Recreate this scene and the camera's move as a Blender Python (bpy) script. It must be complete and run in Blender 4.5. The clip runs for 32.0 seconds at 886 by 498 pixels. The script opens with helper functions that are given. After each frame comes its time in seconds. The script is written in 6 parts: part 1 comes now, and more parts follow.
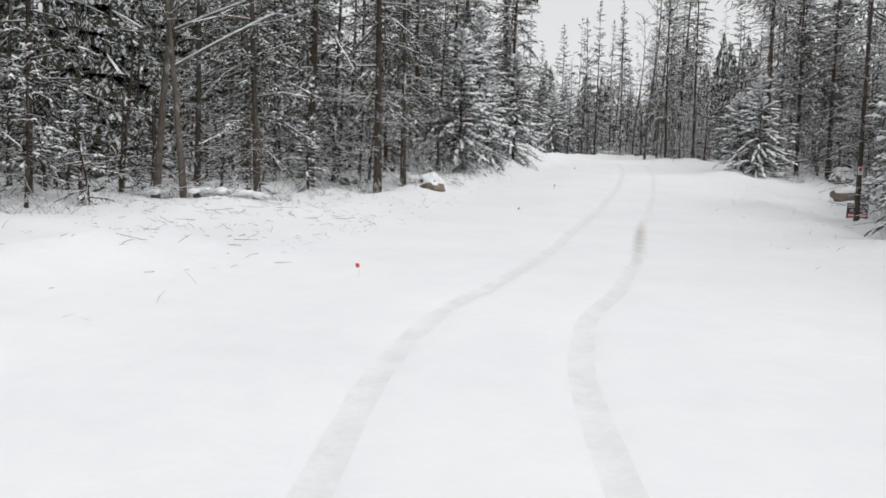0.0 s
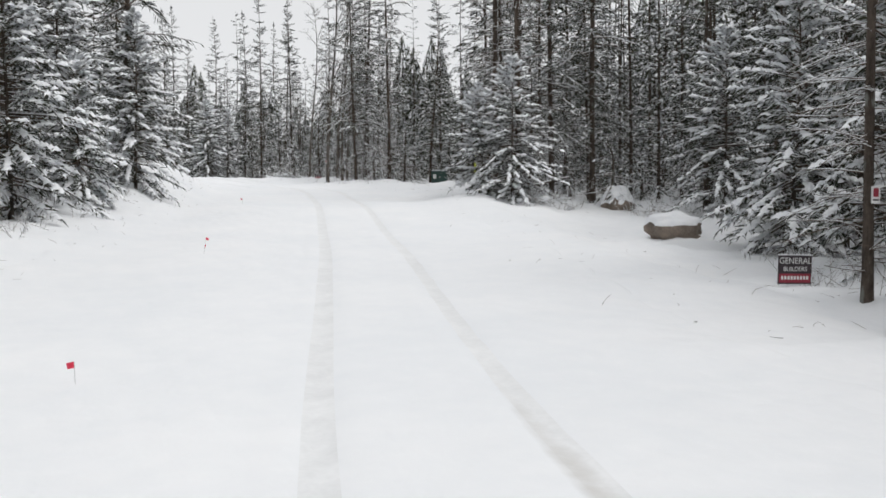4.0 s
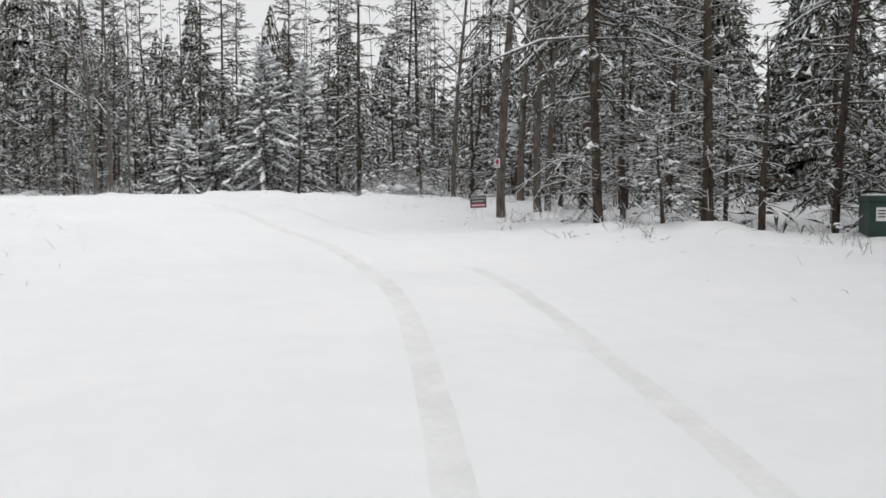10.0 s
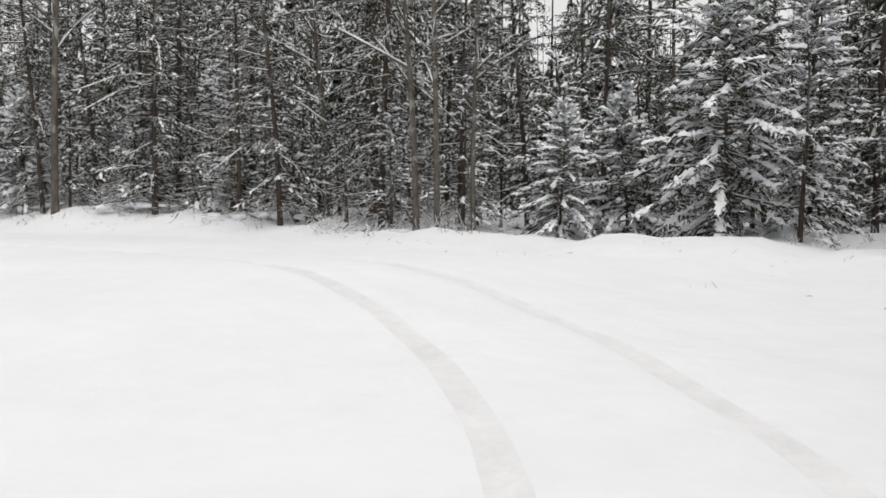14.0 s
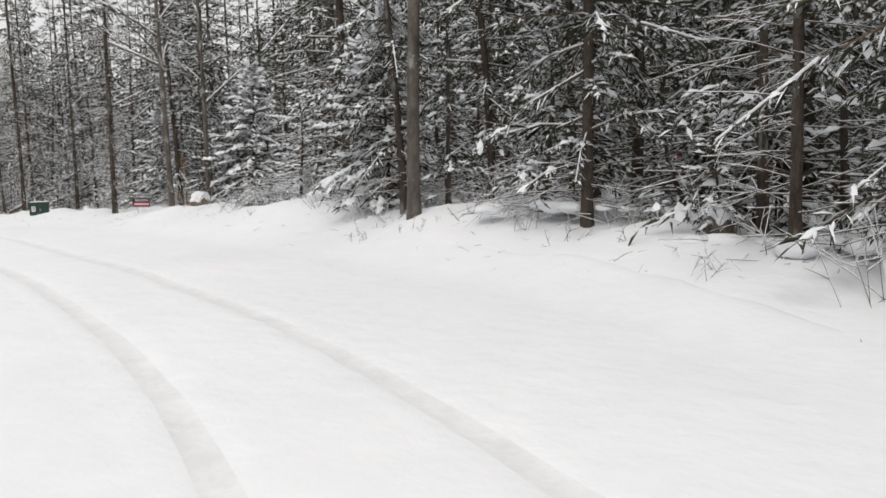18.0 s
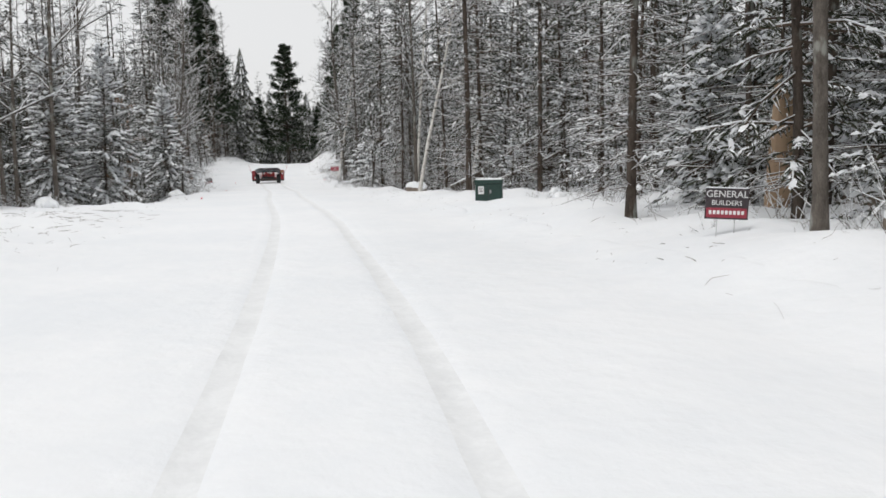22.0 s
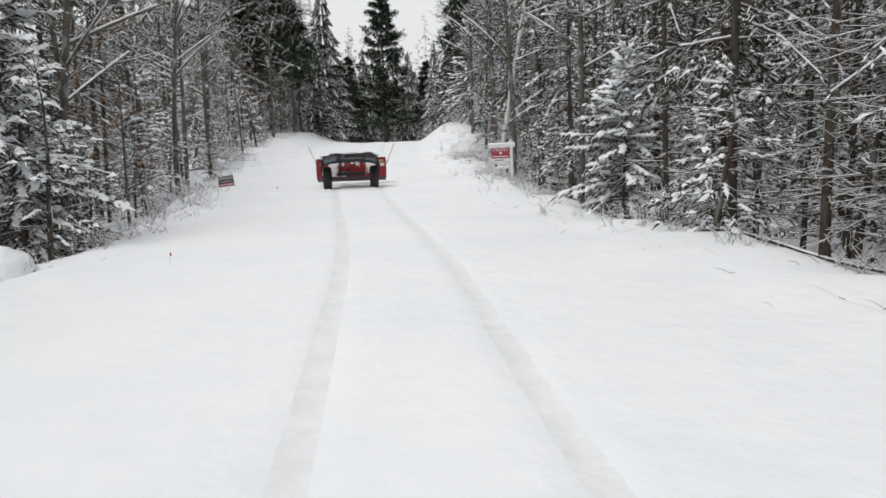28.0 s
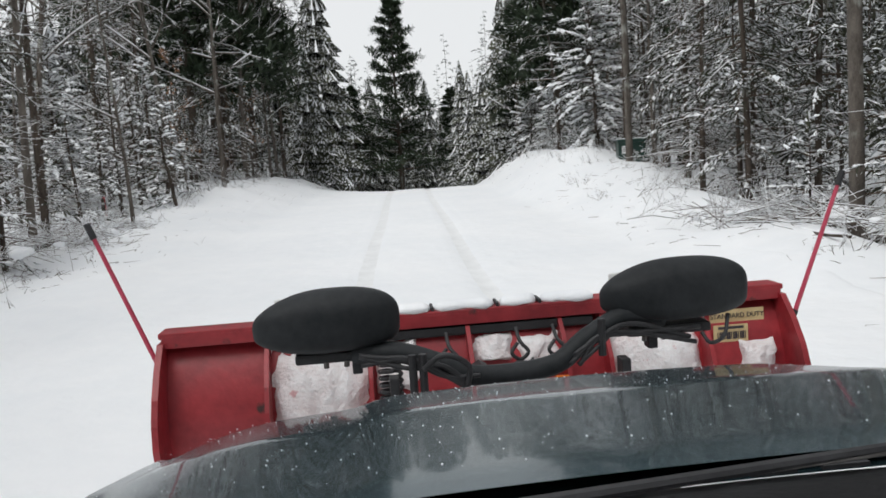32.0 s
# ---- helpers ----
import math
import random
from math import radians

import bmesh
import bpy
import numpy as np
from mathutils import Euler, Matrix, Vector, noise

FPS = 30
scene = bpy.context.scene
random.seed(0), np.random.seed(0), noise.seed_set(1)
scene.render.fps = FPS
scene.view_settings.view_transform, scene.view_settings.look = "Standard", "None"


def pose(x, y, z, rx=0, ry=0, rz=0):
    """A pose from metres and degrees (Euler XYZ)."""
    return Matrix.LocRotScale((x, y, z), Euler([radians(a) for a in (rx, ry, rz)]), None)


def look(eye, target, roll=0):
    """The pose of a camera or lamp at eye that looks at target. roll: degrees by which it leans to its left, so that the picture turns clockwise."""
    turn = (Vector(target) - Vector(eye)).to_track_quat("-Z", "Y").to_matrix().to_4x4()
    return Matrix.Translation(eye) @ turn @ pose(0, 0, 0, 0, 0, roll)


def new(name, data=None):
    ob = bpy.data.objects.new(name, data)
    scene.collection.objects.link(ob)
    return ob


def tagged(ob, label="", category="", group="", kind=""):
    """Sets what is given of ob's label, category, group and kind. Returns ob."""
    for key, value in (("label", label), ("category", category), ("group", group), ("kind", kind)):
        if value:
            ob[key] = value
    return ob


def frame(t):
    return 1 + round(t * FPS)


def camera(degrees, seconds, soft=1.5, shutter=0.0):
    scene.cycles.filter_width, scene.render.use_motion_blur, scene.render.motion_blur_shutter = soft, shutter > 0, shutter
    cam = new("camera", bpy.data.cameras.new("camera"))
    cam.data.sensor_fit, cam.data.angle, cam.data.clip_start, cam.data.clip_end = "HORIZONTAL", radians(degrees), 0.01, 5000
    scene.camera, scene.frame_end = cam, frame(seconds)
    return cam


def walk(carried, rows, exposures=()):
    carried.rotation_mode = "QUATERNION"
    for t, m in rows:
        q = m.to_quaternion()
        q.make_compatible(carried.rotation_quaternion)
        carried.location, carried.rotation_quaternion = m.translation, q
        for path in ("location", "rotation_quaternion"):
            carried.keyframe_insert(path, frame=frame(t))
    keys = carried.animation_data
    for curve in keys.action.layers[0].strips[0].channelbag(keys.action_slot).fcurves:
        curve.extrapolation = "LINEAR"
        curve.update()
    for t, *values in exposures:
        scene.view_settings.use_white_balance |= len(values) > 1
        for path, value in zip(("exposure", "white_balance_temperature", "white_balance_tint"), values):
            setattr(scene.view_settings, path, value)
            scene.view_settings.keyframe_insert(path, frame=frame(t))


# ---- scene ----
cam = camera(55.2, 32.0, soft=1.6)
# seconds, x, y, z, tilt from straight down, turn to the left, lean
PATH = [
    (0.0, -0.000, 0.000, 1.750, 85.42, -0.00, 1.60),
    (0.5, 0.019, 1.606, 1.787, 84.88, -6.06, -0.22),
    (1.0, 0.036, 3.150, 1.833, 84.18, -10.02, -0.85),
    (1.5, 0.179, 4.896, 1.862, 84.38, -12.85, 0.07),
    (2.0, 0.457, 6.867, 1.918, 86.36, -14.90, 2.12),
    (2.5, 0.851, 8.783, 2.016, 88.01, -15.97, 0.39),
    (3.0, 1.302, 10.865, 2.115, 87.96, -18.27, -1.17),
    (3.5, 1.744, 12.870, 2.198, 87.24, -20.75, -0.95),
    (4.0, 2.175, 15.421, 2.254, 87.18, -22.30, -0.65),
    (4.5, 2.648, 18.289, 2.302, 87.10, -23.03, -0.32),
    (5.0, 3.185, 21.257, 2.367, 87.03, -23.08, -0.02),
    (5.5, 3.805, 24.109, 2.470, 86.99, -22.56, 0.23),
    (6.0, 4.562, 26.621, 2.637, 87.71, -21.61, 0.28),
    (6.5, 5.303, 29.244, 2.834, 87.99, -21.22, -1.27),
    (7.0, 5.909, 31.725, 3.015, 87.89, -21.24, -0.94),
    (7.5, 6.573, 34.287, 3.272, 88.14, -20.48, 0.28),
    (8.0, 7.280, 36.825, 3.501, 88.44, -19.25, 0.80),
    (8.5, 7.906, 39.446, 3.694, 88.09, -17.59, 0.27),
    (9.0, 8.539, 42.155, 3.875, 87.66, -15.69, -0.45),
    (9.5, 8.966, 44.450, 4.063, 87.26, -14.50, -1.10),
    (10.0, 9.532, 47.124, 4.233, 86.77, -13.20, -0.57),
    (10.5, 9.985, 49.476, 4.364, 86.32, -11.50, -0.03),
    (11.0, 10.358, 51.965, 4.484, 85.47, -8.36, -0.16),
    (11.5, 10.611, 54.216, 4.601, 85.66, -5.38, -0.39),
    (12.0, 10.935, 56.709, 4.679, 85.83, -2.07, -0.03),
    (12.5, 10.643, 58.985, 4.796, 85.68, 3.16, 0.17),
    (13.0, 10.245, 60.907, 4.965, 85.98, 7.22, 0.42),
    (13.5, 9.964, 63.234, 5.182, 86.58, 11.91, 0.42),
    (14.0, 9.626, 65.614, 5.418, 86.45, 15.76, -0.10),
    (14.5, 9.186, 67.921, 5.646, 86.22, 19.17, -0.75),
    (15.0, 8.602, 70.033, 5.838, 85.93, 22.56, -1.40),
    (15.5, 7.825, 71.824, 5.964, 85.64, 26.34, -1.93),
    (16.0, 6.798, 73.166, 5.988, 85.40, 30.91, -1.96),
    (16.5, 5.683, 74.405, 6.008, 85.00, 35.09, -2.17),
    (17.0, 4.463, 75.550, 6.003, 84.50, 38.59, -1.43),
    (17.5, 3.249, 76.544, 5.956, 84.15, 41.66, -1.41),
    (18.0, 1.750, 77.651, 5.877, 83.92, 45.82, -1.40),
    (18.5, 0.203, 78.654, 5.885, 84.06, 50.65, -0.78),
    (19.0, -1.532, 79.552, 5.879, 84.49, 55.31, -1.17),
    (19.5, -3.070, 80.192, 5.860, 84.19, 59.17, -1.46),
    (20.0, -4.943, 80.830, 5.861, 83.42, 62.79, -1.87),
    (20.5, -7.096, 81.451, 5.868, 82.82, 66.80, -1.47),
    (21.0, -9.330, 81.974, 5.830, 82.34, 70.45, -1.07),
    (21.5, -11.629, 82.424, 5.797, 82.14, 72.53, -1.11),
    (22.0, -14.141, 82.880, 5.757, 82.22, 74.01, -1.07),
    (22.5, -16.662, 83.285, 5.722, 82.13, 75.92, -0.45),
    (23.0, -19.566, 83.678, 5.657, 82.19, 78.26, -0.76),
    (23.5, -22.258, 83.950, 5.581, 82.33, 79.34, -0.43),
    (24.0, -25.175, 84.205, 5.511, 82.15, 80.61, -1.47),
    (24.5, -27.900, 84.462, 5.412, 81.80, 81.47, -1.88),
    (25.0, -30.930, 84.724, 5.308, 81.95, 82.02, -1.90),
    (25.5, -34.128, 84.980, 5.202, 82.30, 82.26, -1.85),
    (26.0, -37.358, 85.223, 5.099, 82.65, 82.21, -1.85),
    (26.5, -40.483, 85.446, 5.002, 82.88, 81.89, -1.88),
    (27.0, -43.365, 85.636, 4.916, 81.88, 81.31, -3.29),
    (27.5, -46.532, 85.865, 4.796, 80.24, 81.04, -3.27),
    (28.0, -49.531, 86.069, 4.696, 80.82, 80.42, -1.80),
    (28.5, -52.689, 86.269, 4.574, 80.84, 80.57, -2.94),
    (29.0, -55.799, 86.438, 4.422, 80.21, 80.55, -2.97),
    (29.5, -58.802, 86.601, 4.289, 79.55, 79.77, -3.13),
    (30.0, -62.346, 86.753, 4.142, 79.41, 79.50, -2.86),
    (30.5, -65.738, 86.823, 4.021, 81.09, 79.59, -1.10),
    (31.0, -68.914, 87.053, 3.922, 83.27, 80.91, -1.42),
    (31.5, -72.310, 87.175, 3.861, 84.05, 81.01, -3.58),
    (32.0, -75.472, 87.268, 3.804, 84.06, 80.63, -3.84),
]
walk(cam, [(t, pose(x, y, z, 0, 0, turn) @ pose(0, 0, 0, tilt, 0, 0) @ pose(0, 0, 0, 0, 0, lean)) for t, x, y, z, tilt, turn, lean in PATH],
     exposures=[(0, -0.06, 6450, 10), (2, 0, 6450, 10), (9, 0, 6480, 10), (12, 0, 6620, 11), (18, 0, 6640, 11), (21, 0, 6500, 10), (27, 0, 6480, 10), (32, 0.04, 6400, 9)])

# ---- overcast winter light ----
world = bpy.data.worlds.new("overcast_sky")
scene.world = world
world.use_nodes = True
wn = world.node_tree
wn.nodes.clear()
w_out = wn.nodes.new("ShaderNodeOutputWorld")
w_bg = wn.nodes.new("ShaderNodeBackground")
w_sky = wn.nodes.new("ShaderNodeTexSky")
w_sky.sky_type = "NISHITA"
w_sky.sun_disc = False
w_sky.sun_elevation = radians(60)
w_sky.sun_rotation = radians(200)
w_hsv = wn.nodes.new("ShaderNodeHueSaturation")
w_hsv.inputs["Saturation"].default_value = 0.12
w_hsv.inputs["Value"].default_value = 0.10
w_mix = wn.nodes.new("ShaderNodeMix")
w_mix.data_type = "RGBA"
w_mix.inputs["Factor"].default_value = 0.72
w_mix.inputs["B"].default_value = (0.9, 0.905, 0.91, 1)
wn.links.new(w_sky.outputs["Color"], w_hsv.inputs["Color"])
wn.links.new(w_hsv.outputs["Color"], w_mix.inputs["A"])
wn.links.new(w_mix.outputs["Result"], w_bg.inputs["Color"])
wn.links.new(w_bg.outputs["Background"], w_out.inputs["Surface"])
w_bg.inputs["Strength"].default_value = 1.0
sun = new("sun", bpy.data.lights.new("sun", "SUN"))
sun.data.energy = 1.42
sun.data.angle = radians(32)
sun.data.color = (1.0, 0.98, 0.95)
sun.matrix_world = look((22, -8, 60), (0, 20, 0))


# ---- materials ----
def material(name, base, rough=0.8, metal=0.0, coat=0.0, specular=0.5):
    m = bpy.data.materials.new(name)
    m.use_nodes = True
    b = m.node_tree.nodes["Principled BSDF"]
    b.inputs["Base Color"].default_value = (*base, 1)
    b.inputs["Roughness"].default_value = rough
    b.inputs["Metallic"].default_value = metal
    b.inputs["Coat Weight"].default_value = coat
    b.inputs["Specular IOR Level"].default_value = specular
    return m


def mottled(m, low, high, scale, detail=6.0, bump=0.0, bump_scale=None, stretch=(1, 1, 1), spots=None, island=None, space="Object"):
    """Two scales of noise between two colours, fine relief, optional spots and a shift of tone from piece to piece."""
    nt = m.node_tree
    b = nt.nodes["Principled BSDF"]
    co = nt.nodes.new("ShaderNodeTexCoord")
    mp = nt.nodes.new("ShaderNodeMapping")
    mp.inputs["Scale"].default_value = stretch
    nt.links.new(co.outputs[space], mp.inputs["Vector"])
    n1 = nt.nodes.new("ShaderNodeTexNoise")
    n1.inputs["Scale"].default_value = scale
    n1.inputs["Detail"].default_value = detail
    n1.inputs["Roughness"].default_value = 0.65
    n2 = nt.nodes.new("ShaderNodeTexNoise")
    n2.inputs["Scale"].default_value = scale * 9
    n2.inputs["Detail"].default_value = 3
    nt.links.new(mp.outputs["Vector"], n1.inputs["Vector"])
    nt.links.new(mp.outputs["Vector"], n2.inputs["Vector"])
    add = nt.nodes.new("ShaderNodeMath")
    add.operation = "MULTIPLY_ADD"
    add.inputs[1].default_value = 0.35
    nt.links.new(n2.outputs["Fac"], add.inputs[0])
    nt.links.new(n1.outputs["Fac"], add.inputs[2])
    ramp = nt.nodes.new("ShaderNodeValToRGB")
    ramp.color_ramp.elements[0].position, ramp.color_ramp.elements[0].color = 0.5, (*low, 1)
    ramp.color_ramp.elements[1].position, ramp.color_ramp.elements[1].color = 0.85, (*high, 1)
    nt.links.new(add.outputs[0], ramp.inputs["Fac"])
    last = ramp.outputs["Color"]
    if spots:
        colour, threshold, spot_scale = spots
        n3 = nt.nodes.new("ShaderNodeTexNoise")
        n3.inputs["Scale"].default_value = spot_scale
        n3.inputs["Detail"].default_value = 5
        nt.links.new(mp.outputs["Vector"], n3.inputs["Vector"])
        r3 = nt.nodes.new("ShaderNodeValToRGB")
        r3.color_ramp.elements[0].position, r3.color_ramp.elements[1].position = threshold, threshold + 0.05
        nt.links.new(n3.outputs["Fac"], r3.inputs["Fac"])
        mx = nt.nodes.new("ShaderNodeMix")
        mx.data_type = "RGBA"
        mx.inputs["B"].default_value = (*colour, 1)
        nt.links.new(r3.outputs["Color"], mx.inputs["Factor"])
        nt.links.new(last, mx.inputs["A"])
        last = mx.outputs["Result"]
    if island:
        geo = nt.nodes.new("ShaderNodeNewGeometry")
        hs = nt.nodes.new("ShaderNodeHueSaturation")
        mr = nt.nodes.new("ShaderNodeMapRange")
        mr.inputs["To Min"].default_value, mr.inputs["To Max"].default_value = island
        nt.links.new(geo.outputs["Random Per Island"], mr.inputs["Value"])
        nt.links.new(mr.outputs["Result"], hs.inputs["Value"])
        nt.links.new(last, hs.inputs["Color"])
        last = hs.outputs["Color"]
    nt.links.new(last, b.inputs["Base Color"])
    if bump:
        bp = nt.nodes.new("ShaderNodeBump")
        bp.inputs["Strength"].default_value = bump
        bp.inputs["Distance"].default_value = 0.03
        if bump_scale:
            n4 = nt.nodes.new("ShaderNodeTexNoise")
            n4.inputs["Scale"].default_value = bump_scale
            n4.inputs["Detail"].default_value = 8
            nt.links.new(mp.outputs["Vector"], n4.inputs["Vector"])
            nt.links.new(n4.outputs["Fac"], bp.inputs["Height"])
        else:
            nt.links.new(add.outputs[0], bp.inputs["Height"])
        nt.links.new(bp.outputs["Normal"], b.inputs["Normal"])
    return m


SNOW = mottled(material("loose_snow", (0.86, 0.88, 0.9), 0.7, specular=0.3), (0.83, 0.85, 0.875), (0.89, 0.9, 0.915), 0.35, bump=0.9, bump_scale=3.2)
PACKED = mottled(material("packed_snow", (0.8, 0.8, 0.8), 0.55, specular=0.3), (0.765, 0.775, 0.785), (0.86, 0.87, 0.88), 2.6, bump=0.5, bump_scale=5)
def stained(m, p, q, width, colour):
    """A gritty streak on the ground from p to q, worn thin at its edges."""
    nt = m.node_tree
    b = nt.nodes["Principled BSDF"]
    was = b.inputs["Base Color"].links[0].from_socket
    co = nt.nodes.new("ShaderNodeTexCoord")
    mp = nt.nodes.new("ShaderNodeMapping")
    mp.vector_type = "TEXTURE"
    mp.inputs["Location"].default_value = ((p[0] + q[0]) / 2, (p[1] + q[1]) / 2, 0)
    mp.inputs["Rotation"].default_value = (0, 0, math.atan2(q[1] - p[1], q[0] - p[0]))
    mp.inputs["Scale"].default_value = (math.dist(p, q) / 2, width, 100)
    nt.links.new(co.outputs["Object"], mp.inputs["Vector"])
    gr = nt.nodes.new("ShaderNodeTexGradient")
    gr.gradient_type = "SPHERICAL"
    nt.links.new(mp.outputs["Vector"], gr.inputs["Vector"])
    ns = nt.nodes.new("ShaderNodeTexNoise")
    ns.inputs["Scale"].default_value = 4.0
    ns.inputs["Detail"].default_value = 6
    nt.links.new(co.outputs["Object"], ns.inputs["Vector"])
    mul = nt.nodes.new("ShaderNodeMath")
    mul.operation = "MULTIPLY"
    nt.links.new(gr.outputs["Fac"], mul.inputs[0])
    nt.links.new(ns.outputs["Fac"], mul.inputs[1])
    mr = nt.nodes.new("ShaderNodeMapRange")
    mr.inputs["From Min"].default_value, mr.inputs["From Max"].default_value = 0.08, 0.5
    nt.links.new(mul.outputs[0], mr.inputs["Value"])
    mx = nt.nodes.new("ShaderNodeMix")
    mx.data_type = "RGBA"
    mx.inputs["B"].default_value = (*colour, 1)
    nt.links.new(mr.outputs["Result"], mx.inputs["Factor"])
    nt.links.new(was, mx.inputs["A"])
    nt.links.new(mx.outputs["Result"], b.inputs["Base Color"])
    return m


LANE = stained(mottled(material("lane_snow", (0.86, 0.88, 0.9), 0.7, specular=0.3), (0.83, 0.85, 0.875), (0.89, 0.9, 0.915), 0.35, bump=0.9, bump_scale=3.2), (2.4, 10.6), (5.2, 22.2), 0.16, (0.55, 0.53, 0.5))
stained(PACKED, (2.4, 10.6), (5.2, 22.2), 0.16, (0.55, 0.53, 0.5))
LUMP = mottled(material("clinging_snow", (0.86, 0.88, 0.9), 0.75, specular=0.3), (0.8, 0.82, 0.85), (0.9, 0.91, 0.92), 3, bump=0.3)
NEEDLE = mottled(material("spruce_needles", (0.05, 0.07, 0.04), 0.7, specular=0.2), (0.026, 0.031, 0.019), (0.07, 0.074, 0.046), 1.4, island=(0.65, 1.25), spots=((0.74, 0.76, 0.79), 0.555, 11))
DUSTED = mottled(material("snow_dusted_needles", (0.1, 0.11, 0.1), 0.75, specular=0.2), (0.035, 0.038, 0.026), (0.085, 0.088, 0.06), 1.4, island=(0.7, 1.25), spots=((0.72, 0.74, 0.77), 0.525, 7))
PINE = mottled(material("pine_needles", (0.04, 0.07, 0.04), 0.7, specular=0.2), (0.028, 0.045, 0.028), (0.06, 0.08, 0.046), 1.2, island=(0.7, 1.2))
BARK = mottled(material("grey_brown_bark", (0.12, 0.1, 0.085), 0.9, specular=0.2), (0.036, 0.028, 0.023), (0.115, 0.092, 0.075), 9, bump=1.0, stretch=(1, 1, 0.3), spots=((0.19, 0.195, 0.175), 0.58, 5))
TWIG = mottled(material("dead_twig_bark", (0.1, 0.085, 0.075), 0.9, specular=0.2), (0.062, 0.045, 0.034), (0.15, 0.113, 0.086), 4, island=(0.7, 1.3))
MAPLE = mottled(material("grey_hardwood_bark", (0.2, 0.18, 0.16), 0.9), (0.055, 0.046, 0.038), (0.16, 0.138, 0.118), 9, bump=0.8, stretch=(1, 1, 0.4), spots=((0.26, 0.26, 0.235), 0.58, 4))
BIRCH = mottled(material("white_birch_bark", (0.6, 0.58, 0.54), 0.7), (0.5, 0.47, 0.43), (0.7, 0.68, 0.64), 4, bump=0.3, stretch=(1, 1, 2), spots=((0.07, 0.06, 0.055), 0.59, 5))
ROCK = mottled(material("brown_granite", (0.25, 0.2, 0.16), 0.85), (0.11, 0.09, 0.075), (0.27, 0.22, 0.175), 2.2, bump=0.7)
CABINET = mottled(material("green_painted_steel", (0.02, 0.06, 0.045), 0.45), (0.01, 0.034, 0.027), (0.02, 0.053, 0.042), 3, bump=0.05)
YELLOW = mottled(material("yellow_green_plastic", (0.6, 0.65, 0.08), 0.5), (0.5, 0.56, 0.06), (0.66, 0.7, 0.12), 6)
PINK = material("pink_marker_film", (0.85, 0.09, 0.16), 0.5)
SIGNRED = mottled(material("red_sign_panel", (0.3, 0.03, 0.05), 0.5), (0.26, 0.025, 0.045), (0.36, 0.045, 0.07), 8)
SIGNBLACK = mottled(material("black_sign_panel", (0.03, 0.025, 0.03), 0.5), (0.025, 0.02, 0.024), (0.06, 0.045, 0.05), 8)
WHITE = mottled(material("white_paint", (0.8, 0.8, 0.79), 0.5), (0.7, 0.7, 0.69), (0.83, 0.83, 0.82), 5)
WIRE = material("galvanised_wire", (0.35, 0.35, 0.35), 0.45, 0.8)
LEAF = mottled(material("dry_brown_leaf", (0.3, 0.15, 0.07), 0.8), (0.2, 0.1, 0.05), (0.42, 0.21, 0.09), 5, island=(0.7, 1.3))


# lettering, as meshes one unit high
def text_mesh(text):
    cu = bpy.data.curves.new("lettering", "FONT")
    cu.body, cu.size, cu.align_x, cu.align_y, cu.extrude = text, 1.0, "CENTER", "CENTER", 0.001
    tmp = new("lettering", cu)
    bpy.context.view_layer.update()
    me = bpy.data.meshes.new_from_object(tmp.evaluated_get(bpy.context.evaluated_depsgraph_get()))
    bpy.data.objects.remove(tmp)
    return me


TEXT = {t: text_mesh(t) for t in ("GENERAL", "BUILDERS", "FOR SALE", "STANDARD DUTY")}


# ---- building helpers ----
def mesh_of(name, verts, faces, mats, which=None, smooth=False):
    """A mesh from arrays: verts n x 3, faces m x 3 or m x 4, materials, and which of them each face takes."""
    me = bpy.data.meshes.new(name)
    verts, faces = np.asarray(verts, dtype=np.float32), np.asarray(faces, dtype=np.int32)
    k = faces.shape[1]
    me.vertices.add(len(verts))
    me.vertices.foreach_set("co", verts.ravel())
    me.loops.add(faces.size)
    me.loops.foreach_set("vertex_index", faces.ravel())
    me.polygons.add(len(faces))
    me.polygons.foreach_set("loop_start", np.arange(0, faces.size, k, dtype=np.int32))
    for m in mats if isinstance(mats, (list, tuple)) else [mats]:
        me.materials.append(m)
    if which is not None:
        me.polygons.foreach_set("material_index", np.asarray(which, dtype=np.int32))
    me.update(calc_edges=True)
    if smooth:
        me.polygons.foreach_set("use_smooth", np.ones(len(faces), dtype=bool))
    return me


def part(name, bm, mat, parent, label="", smooth=False):
    """Links a bmesh, or a ready mesh, as one mesh object under a thing or under a part."""
    if isinstance(bm, bpy.types.Mesh):
        me = bm
    else:
        me = bpy.data.meshes.new(name)
        bmesh.ops.recalc_face_normals(bm, faces=bm.faces)
        bm.to_mesh(me)
        bm.free()
        me.materials.append(mat)
        if smooth:
            me.polygons.foreach_set("use_smooth", np.ones(len(me.polygons), dtype=bool))
    ob = new(name, me)
    ob.parent = parent
    return tagged(ob, label)


def thing(name, at, label, category, group="", kind=""):
    ob = new(name)
    ob.empty_display_size = 0.3
    ob.matrix_world = at if isinstance(at, Matrix) else Matrix.Translation(at)
    return tagged(ob, label, category, group, kind)


